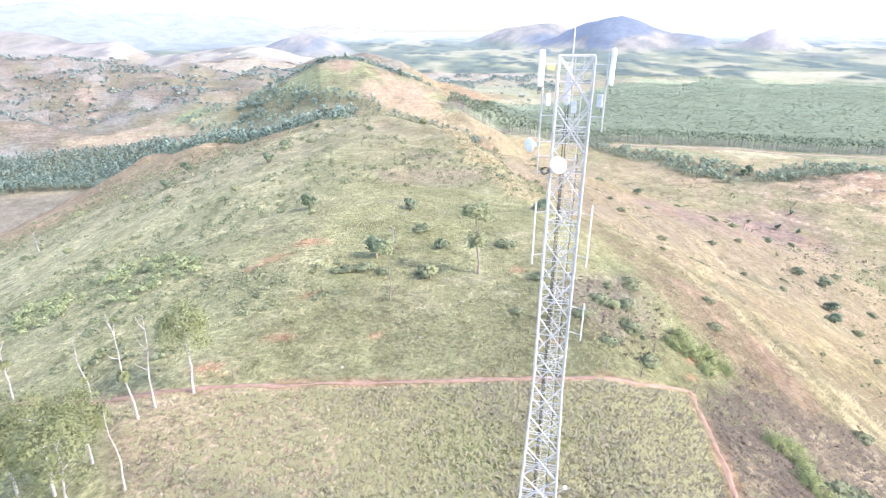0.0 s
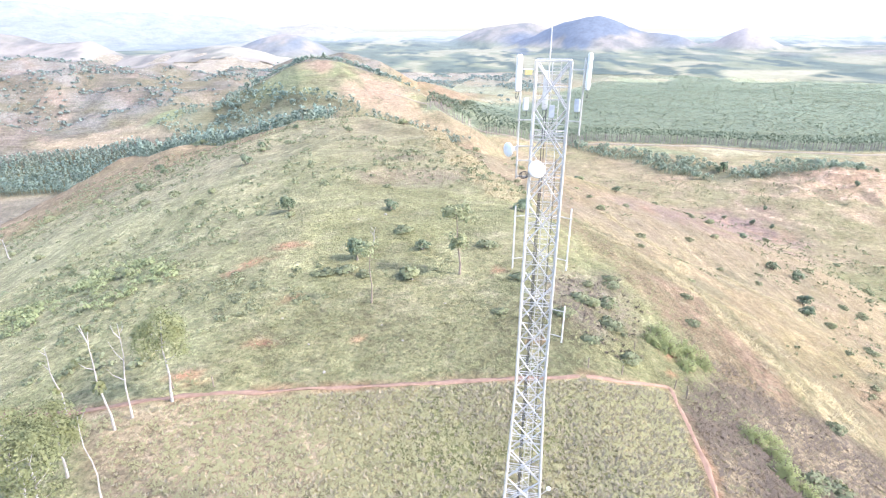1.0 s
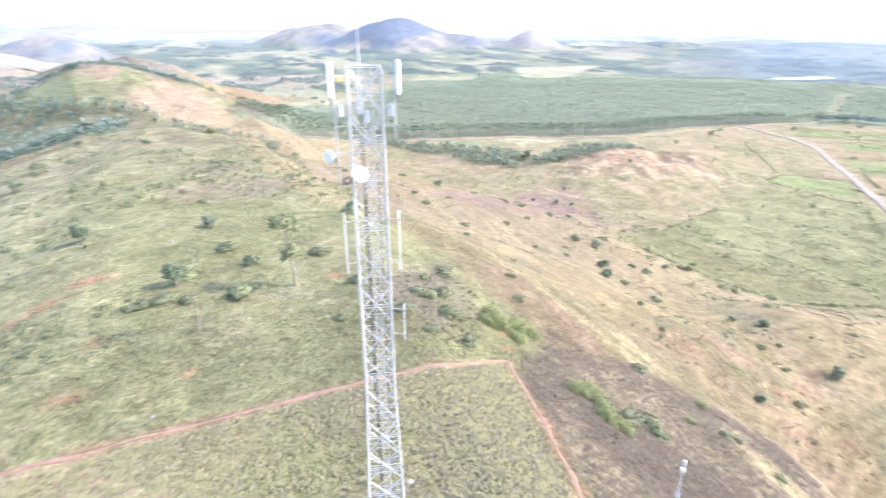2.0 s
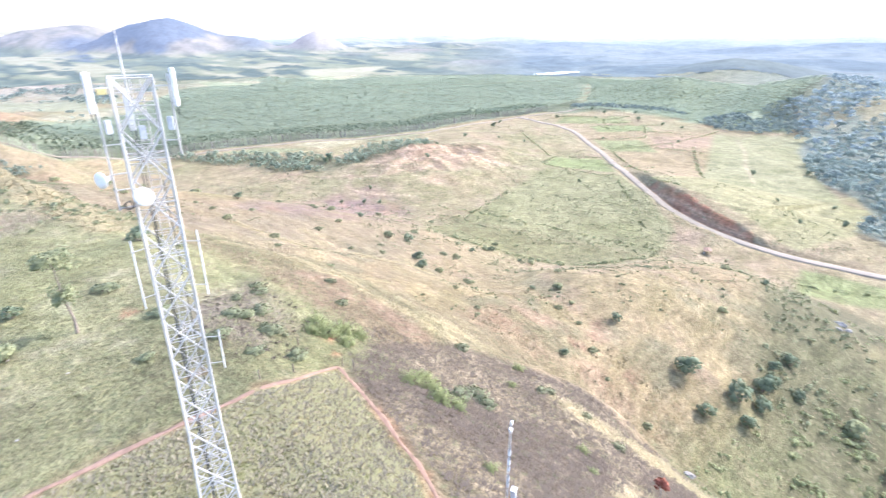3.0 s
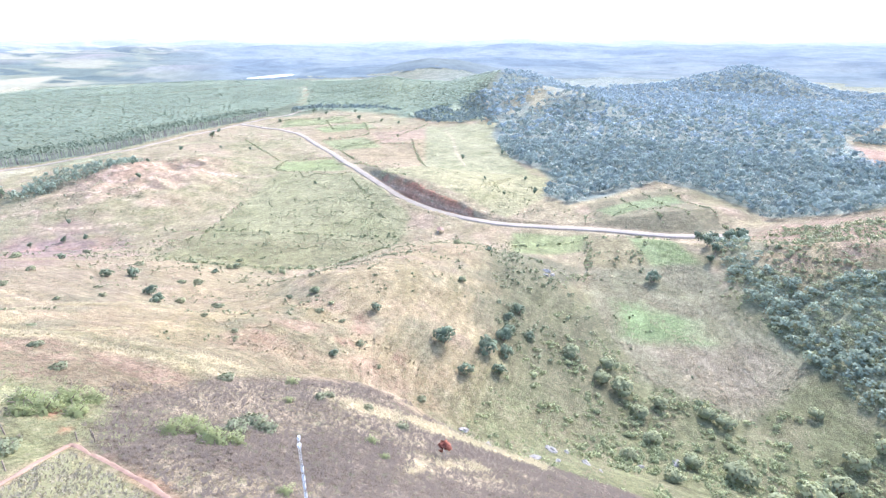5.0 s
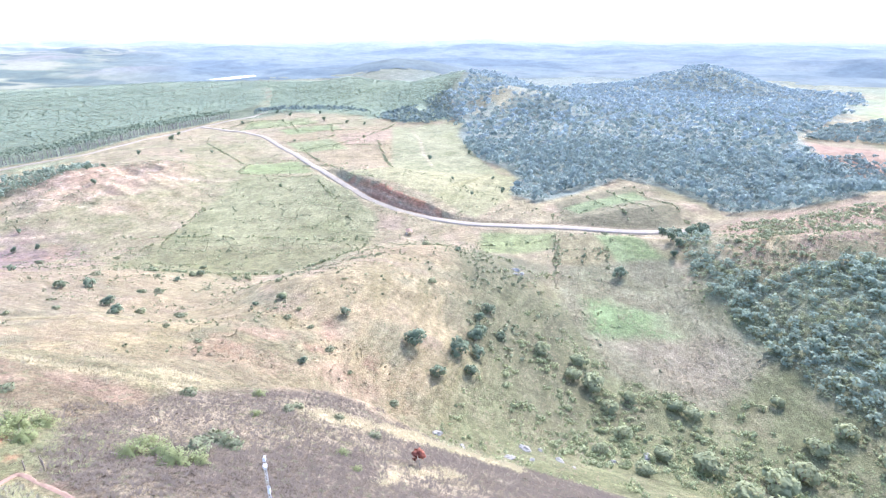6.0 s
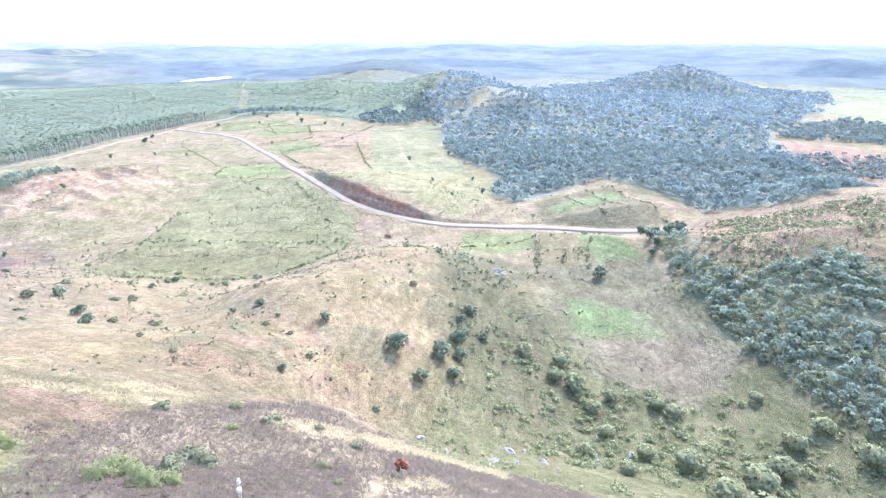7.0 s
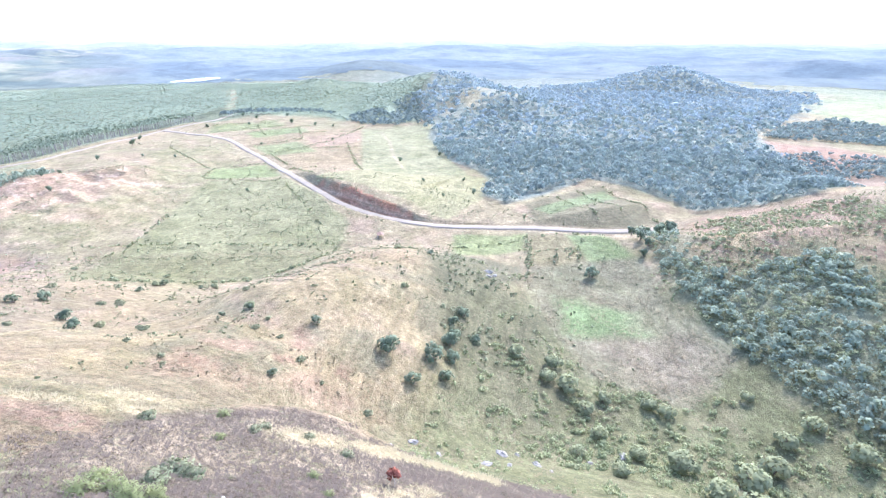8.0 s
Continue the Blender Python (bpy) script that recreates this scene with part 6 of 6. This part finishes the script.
part("crown", mesh_of("crown", *leaves(lifted(lumps(320, 0.62, 1.35, 9), [0, 0, 0.05]), 0.16, 0.3, 1.0, False), BROAD), field_tree)
for i, (x, y, s) in enumerate(FIELD_TREES):
    m = pose(x, y, ground_z(x, y) - 0.2, 0, 0, 47 * i)
    ob = copy_thing(field_tree, m) if i else field_tree
    if not i:
        ob.matrix_basis = m
    ob.scale = (s, s, s)
HEDGES = [[(512, 380), (560, 396), (600, 345)], [(540, 262), (640, 365)], [(640, 380), (740, 330), (900, 330)], [(700, 430), (760, 380), (870, 440)], [(800, 500), (900, 420)], [(556, 210), (640, 250), (740, 300)], [(880, 470), (780, 560)], [(930, 520), (850, 590), (780, 600)],
          [(300, 300), (316, 306), (397, 334)], [(347, 152), (300, 160), (250, 260)], [(330, 150), (290, 170), (240, 280)], [(398, 18), (345, 12), (312, 14)], [(394, 16), (388, -40)], [(340, 62), (312, 18)], [(430, -92), (447, -92), (564, -48)], [(382, -24), (345, -12)], 
          [(801, 480), (809, 379)], [(880, 525), (785, 456)], [(691, 377), (716, 269)], [(804, 406), (854, 321)], [(511, 378), (513, 284)], [(553, 398), (651, 527)], [(565, 328), (587, 279)], [(498, 273), (429, 218), (385, 182)], [(357, 71), (388, 18)], [(392, 16), (343, 11)], [(365, 12), (365, -20), (334, -23)], [(451, 24), (428, 20)], [(510, -5), (441, -40)], [(535, -26), (459, -59)], [(311, 340), (332, 269), (355, 156)], [(276, 349), (302, 307)], [(828, 532), (942, 508)], [(515, 246), (496, 206)]]
hp = []
for line in HEDGES:
    for (ax, ay), (bx, by) in zip(line, line[1:]):
        n = int(math.hypot(bx - ax, by - ay) / 2.2)
        s = rng.uniform(0, 1, n)[:, None]
        hp.append(np.array([[ax, ay]]) + s * np.array([[bx - ax, by - ay]]) + rng.normal(0, 1.1, (n, 2)))
hp = np.concatenate(hp)
hp = np.column_stack([hp, height(hp[:, 0], hp[:, 1])])
wood("hedgerow", "low scrubby hedgerows and ditches between the fields", crowns(5, 14, 1.2, 1.3, 0.8, 4, 0.0), hp, rng.uniform(0.4, 1.2, len(hp)), SHRUB, "hedgerow")


# ---- low scrub and grass on the near hill ----
def tufts(n, blades, tall, reach, wide):
    """Grass tufts: narrow bent blades from one root."""
    out = []
    for _ in range(n):
        vs, fs = [], []
        for b in range(blades):
            a, l = rng.uniform(0, 6.28), tall * rng.uniform(0.6, 1.2)
            d = np.array([math.cos(a), math.sin(a), 0])
            s = np.array([-d[1], d[0], 0]) * wide * rng.uniform(0.7, 1.3)
            o = d * rng.uniform(0, reach * 0.35)
            k = len(vs) * 1
            vs += [o - s, o + s, o + d * reach + s * 0.35 + [0, 0, l], o + d * reach - s * 0.35 + [0, 0, l * 0.95]]
            up = np.cross(vs[k + 1] - vs[k], vs[k + 3] - vs[k])[2] > 0
            fs += [(k, k + 1, k + 2, k + 3) if up else (k, k + 3, k + 2, k + 1)]
        out.append((np.array(vs), np.array(fs)))
    return out


def field(n, box, accept):
    """Random places in a box of the plan that a rule accepts."""
    X, Y = rng.uniform(box[0], box[1], n), rng.uniform(box[2], box[3], n)
    ok = accept(X, Y)
    X, Y = X[ok], Y[ok]
    return np.stack([X, Y, height(X, Y) - 0.03], 1)


on_path = lambda X, Y: along(X, Y, PATH_LINE) < 1.2
crop_at = field(26000, (-40, 32, 16, 53), lambda X, Y: (inside(X, Y, CROPS) > 0.3) & ~on_path(X, Y) & (rng.uniform(0, 1, X.shape) < np.clip((X + 34) / 16, 0.25, 1)))
wood("crop_plants", "withered olive crop plants covering the hilltop field", tufts(8, 5, 0.2, 0.26, 0.065), crop_at, rng.uniform(0.6, 1.3, len(crop_at)), CROP, "crop", True)
pale_at = field(26000, (-30, 32, 16, 54), lambda X, Y: (inside(X, Y, CROPS) > 0.3) & (rng.uniform(0, 1, X.shape) < np.clip(0.35 + (X + 4) / 40 + 0.5 * wave(X, Y, 7, 38), 0.08, 0.95)))
wood("crop_plants", "pale beige seeding tufts among the withered crop", tufts(8, 6, 0.24, 0.22, 0.05), pale_at, rng.uniform(0.6, 1.35, len(pale_at)), HUSK, "crop")
purple_at = field(26000, (18, 86, -14, 70), lambda X, Y: (inside(X, Y, PURPLE_GRASS) + 5 * wave(X, Y, 9, 77) > 1.5) & ~on_path(X, Y) & (straw_amount(X, Y) < rng.uniform(0.15, 0.5, X.shape)))
wood("withered_grass", "mauve-brown withered grass on the steep shoulder", tufts(8, 5, 0.36, 0.3, 0.05), purple_at, rng.uniform(0.5, 1.3, len(purple_at)), PURPLE, "grass", True)
ridge_at = field(36000, (-95, 45, 50, 175), lambda X, Y: (np.hypot(X, Y) < 175) & (rng.uniform(0, 1, X.shape) < 30 / np.hypot(X, Y) + 0.15) & ~on_path(X, Y) & (inside(X, Y, CROPS) < 0))
wood("grass_tufts", "green and straw grass tufts on the ridge", tufts(7, 5, 0.22, 0.3, 0.055), ridge_at, rng.uniform(0.6, 1.5, len(ridge_at)), GREENGRASS, "grass", True)


straw_at = field(130000, (0, 155, 4, 232), lambda X, Y: rng.uniform(0, 1, X.shape) < 1.1 * straw_amount(X, Y) - 0.15)
wood("straw_grass", "tall pale straw grass along the lip of the hill", tufts(8, 6, 0.42, 0.4, 0.045), straw_at, rng.uniform(0.6, 1.5, len(straw_at)), STRAW, "grass", True)
dry_at = field(9000, (20, 260, -20, 330), lambda X, Y: (np.hypot(X, Y) > 70) & (X > 30 - 0.1 * Y) & (inside(X, Y, PURPLE_GRASS) < 0) & (rng.uniform(0, 1, X.shape) < 0.75))
wood("dry_grass", "dry straw-coloured grass clumps on the open slope", tufts(6, 6, 0.4, 0.6, 0.11), dry_at, rng.uniform(0.5, 1.4, len(dry_at)), DRY, "grass", True)
grey_at = field(2200, (18, 60, 56, 96), lambda X, Y: (inside(X, Y, GREY_SCRUB) + 3 * wave(X, Y, 6, 99) > 0))
wood("low_scrub", "grey withered brush beside the ridge path", crowns(6, 30, 0.6, 0.6, 0.16, 5, 0.0), grey_at[::4], rng.uniform(0.3, 0.9, len(grey_at[::4])), PURPLE, "scrub")
low_scrub = field(15000, (-210, 60, 55, 330), lambda X, Y: (wave(X, Y, 40, 87) + 0.6 * wave(X, Y, 14, 88) > 0.25 - np.clip((-X - 20) / 120, 0, 0.5)) & (np.hypot(X, Y) > 62) & (X < 30))
low_scrub = low_scrub[rng.uniform(0, 1, len(low_scrub)) < 0.36]
wood("low_scrub", "low green scrub across the flank of the ridge", crowns(7, 16, 0.75, 0.7, 0.32, 6, 0.0), low_scrub, rng.uniform(0.5, 1.5, len(low_scrub)), SCRUB, "scrub")
lush = field(1500, (-100, -15, 55, 125), lambda X, Y: inside(X, Y, [(-84, 120), (-60, 112), (-40, 95), (-24, 78), (-32, 66), (-60, 66), (-90, 92)]) + 14 * wave(X, Y, 12, 78) > 0)
wood("low_scrub", "lush light green scrub on the flank of the ridge", crowns(7, 54, 0.9, 0.6, 0.18, 8, -0.05), lush, rng.uniform(0.3, 1.15, len(lush)), SCRUB, "scrub")
green_clumps = scatter([(-84, 94), (-69, 91), (-70, 108), (-54, 104), (-44, 86), (-52, 78), (-62, 77), (-71, 75)], 2.3, keep=lambda X, Y: wave(X, Y, 9, 77) > -0.15)
wood("bushes", "clumped fresh green bushes on the flank of the ridge", crowns(8, 70, 1.5, 1.5, 0.3, 8, -0.1), green_clumps, rng.uniform(0.4, 1.25, len(green_clumps)), MEADOW, "bush")
FOOT = [(340, 10), (350, -58), (301, -66), (245, -92), (205, -64), (222, -22), (262, -3), (310, 12)]
flank = scatter([(200, 30), (215, 8), (262, -2), (305, 28), (335, 62), (300, 72), (250, 56), (215, 46)], 4.2, keep=lambda X, Y: wave(X, Y, 12, 69) > -0.1)
wood("low_scrub", "dull bushes on the shaded flank above the hollow", crowns(6, 30, 1.3, 1.5, 0.5, 6, 0.0), flank, rng.uniform(0.3, 1.5, len(flank)), SCRUB, "scrub")
foot_scrub = field(16000, (95, 330, -130, 70), lambda X, Y: (wave(X, Y, 30, 89) + 0.5 * wave(X, Y, 10, 90) > 0.0) & (inside(X, Y, HILL_WOOD) < 0) & (inside(X, Y, FOOT) < 0) & (Y < 45 - 0.1 * (X - 100)))
foot_scrub = foot_scrub[rng.uniform(0, 1, len(foot_scrub)) < 0.5]
wood("low_scrub", "grey-green scrub in the hollow at the foot of the hill", crowns(8, 20, 1.1, 0.9, 0.42, 6, 0.0), foot_scrub, 0.25 + 1.0 * rng.uniform(0, 1, len(foot_scrub)) ** 2, MEADOW, "scrub")
fresh = field(5200, (110, 250, -140, 40), lambda X, Y: (wave(X, Y, 18, 97) + 0.6 * wave(X, Y, 7, 98) > -0.05) & (inside(X, Y, HILL_WOOD) < -2) & (inside(X, Y, [(130, -135), (180, -120), (215, -80), (228, -20), (240, 15), (205, 35), (160, 10), (120, -40)]) > 0) & (inside(X, Y, FOOT) < 0))
wood("low_scrub", "fresh light green bushes in the hollow", crowns(8, 50, 1.6, 1.4, 0.42, 8, 0.0), fresh, 0.25 + 1.1 * rng.uniform(0, 1, len(fresh)) ** 2.2, MEADOW, "scrub")
scar_scrub = field(900, (115, 180, 58, 140), lambda X, Y: (inside(X, Y, [(150, 138), (172, 122), (170, 94), (162, 62), (140, 70), (122, 88), (118, 112)]) > -4) & (wave(X, Y, 9, 76) > 0.1))
wood("low_scrub", "small brown and green bushes among eroded red scars", crowns(6, 24, 0.6, 0.6, 0.24, 5, 0.0), scar_scrub[::2], rng.uniform(0.4, 1.3, len(scar_scrub[::2])), DRY, "scrub")
weeds = field(9000, (205, 350, -92, 12), lambda X, Y: (inside(X, Y, FOOT) > 0) & (wave(X, Y, 11, 71) > -0.2))
wood("weeds", "tussocky weeds over the fallow field in the hollow", tufts(7, 5, 0.45, 0.5, 0.1), weeds, rng.uniform(0.5, 1.6, len(weeds)), DRY, "weeds", True)
slope_scrub = field(30000, (40, 520, 60, 560), lambda X, Y: (wave(X, Y, 60, 91) + 0.9 * wave(X, Y, 14, 92) > np.where(along(X, Y, [(270, 330), (318, 260), (330, 200), (350, 145)]) < 16, -0.9, np.where(X > 210, 0.15, 0.5))) & (inside(X, Y, PURPLE_GRASS) < 0) & (along(X, Y, ROAD_LINE) > 12))
slope_scrub = slope_scrub[rng.uniform(0, 1, len(slope_scrub)) < 0.6]
wood("low_scrub", "scattered dark low scrub on the dry slopes", crowns(6, 10, 0.8, 0.7, 0.48, 4, 0.0), slope_scrub, rng.uniform(0.3, 1.2, len(slope_scrub)), SCRUB, "scrub")
plain_scrub = field(16000, (200, 900, -120, 620), lambda X, Y: (wave(X, Y, 45, 93) + 0.9 * wave(X, Y, 12, 94) > 0.55) & (np.hypot(X, Y) > 230) & (along(X, Y, ROAD_LINE) > 9) & (inside(X, Y, FOREST) < 0) & (inside(X, Y, YOUNG_PLANTATION) < 0) & (inside(X, Y, HILL_WOOD) < 0))
wood("low_scrub", "tiny dark scrub dotted over the pastures", crowns(6, 6, 0.7, 0.7, 0.7, 3, 0.0), plain_scrub, 0.3 + 1.3 * rng.uniform(0, 1, len(plain_scrub)) ** 2, SCRUB, "scrub")


# ---- fence posts, rocks, shed ----
post = thing("fence_post", "weathered grey wooden fence post by the red path", "post", "fence posts along the path")
part("post", mesh_of("post", *tube([(0, 0, -0.2), (0.01, 0.01, 0.7), (0.0, 0.02, 1.35)], [0.08, 0.075, 0.065], 7), BARK_DARK), post)
spots = [(32.6, 53.4), (31.8, 55.0), (33.4, 54.8), (24, 53.6), (19.5, 53), (-28.5, 50.6), (-24, 50.6), (29, 62)]
for i, (x, y) in enumerate(spots):
    m = pose(x, y, ground_z(x, y), 3 * math.sin(i * 2.1), 3 * math.cos(i * 1.3), 40 * i)
    if i:
        copy_thing(post, m)
    else:
        post.matrix_basis = m


def boulder(x, y, size, seed):
    bm = bmesh.new()
    bmesh.ops.create_icosphere(bm, subdivisions=3, radius=1.0)
    for v in bm.verts:
        n = noise.noise(v.co * 1.3 + Vector((seed, 0, 0))) * 0.45 + noise.noise(v.co * 3.1 + Vector((0, seed, 0))) * 0.15
        v.co *= 1 + n
        v.co.z *= 0.6
    ob = new("boulder", bm_mesh("boulder", bm, STONE))
    ob.matrix_basis = pose(x, y, ground_z(x, y) + 0.1 * size, 0, 0, 57 * seed)
    ob.scale = (size * 1.3, size * 0.8, size)
    return tagged(ob, "pale weathered boulder in the grassy hollow", "rock", "boulders in the hollow")


for i, (x, y, s) in enumerate(((151, 11, 1.8), (138, 15, 1.5), (168, -32, 1.6), (149, -1, 1.3), (138, 40, 1.4), (129, 45, 1.2), (154, 6, 0.9), (160, -20, 0.9), (142, 8, 1.0), (134, 30, 0.9), (309, 36, 2.2), (306, 32, 1.6), (145, -6, 0.8), (300, 35, 1.4))):
    boulder(x, y, s, i + 1)
for i, (x, y, s) in enumerate(((-12, 53, 0.2), (-3, 60, 0.16), (-20, 66, 0.16), (-2, 78, 0.16), (-8.5, 112, 0.3), (-14, 108, 0.25), (-6, 64, 0.12), (-15, 59, 0.14), (3, 70, 0.14))):
    boulder(x, y, s, i + 30)

shed = thing("farm_shed", "small open farm shed with a rusty roof below the road", "shed", place=pose(372, 128, ground_z(372, 128) - 0.1, 0, 0, 25))
for sx in (-1, 1):
    for sy in (-1, 1):
        part("post", mesh_of("post", *tube([(sx * 3.2, sy * 2.0, 0), (sx * 3.2, sy * 2.0, 2.6)], [0.12, 0.12], 6), BARK_DARK), shed)
    r = part("roof_slope", bm_mesh("roof_slope", block(7.6, 2.9, 0.12, 0.02), SOIL), shed, "rust-red roof slope")
    r.matrix_basis = pose(0, sx * 1.25, 3.0, -sx * 22, 0, 0)
part("back_wall", bm_mesh("back_wall", block(6.4, 0.15, 2.3, 0.02, (0, 2.0, 1.2)), GREYBOX), shed, "grey board wall")
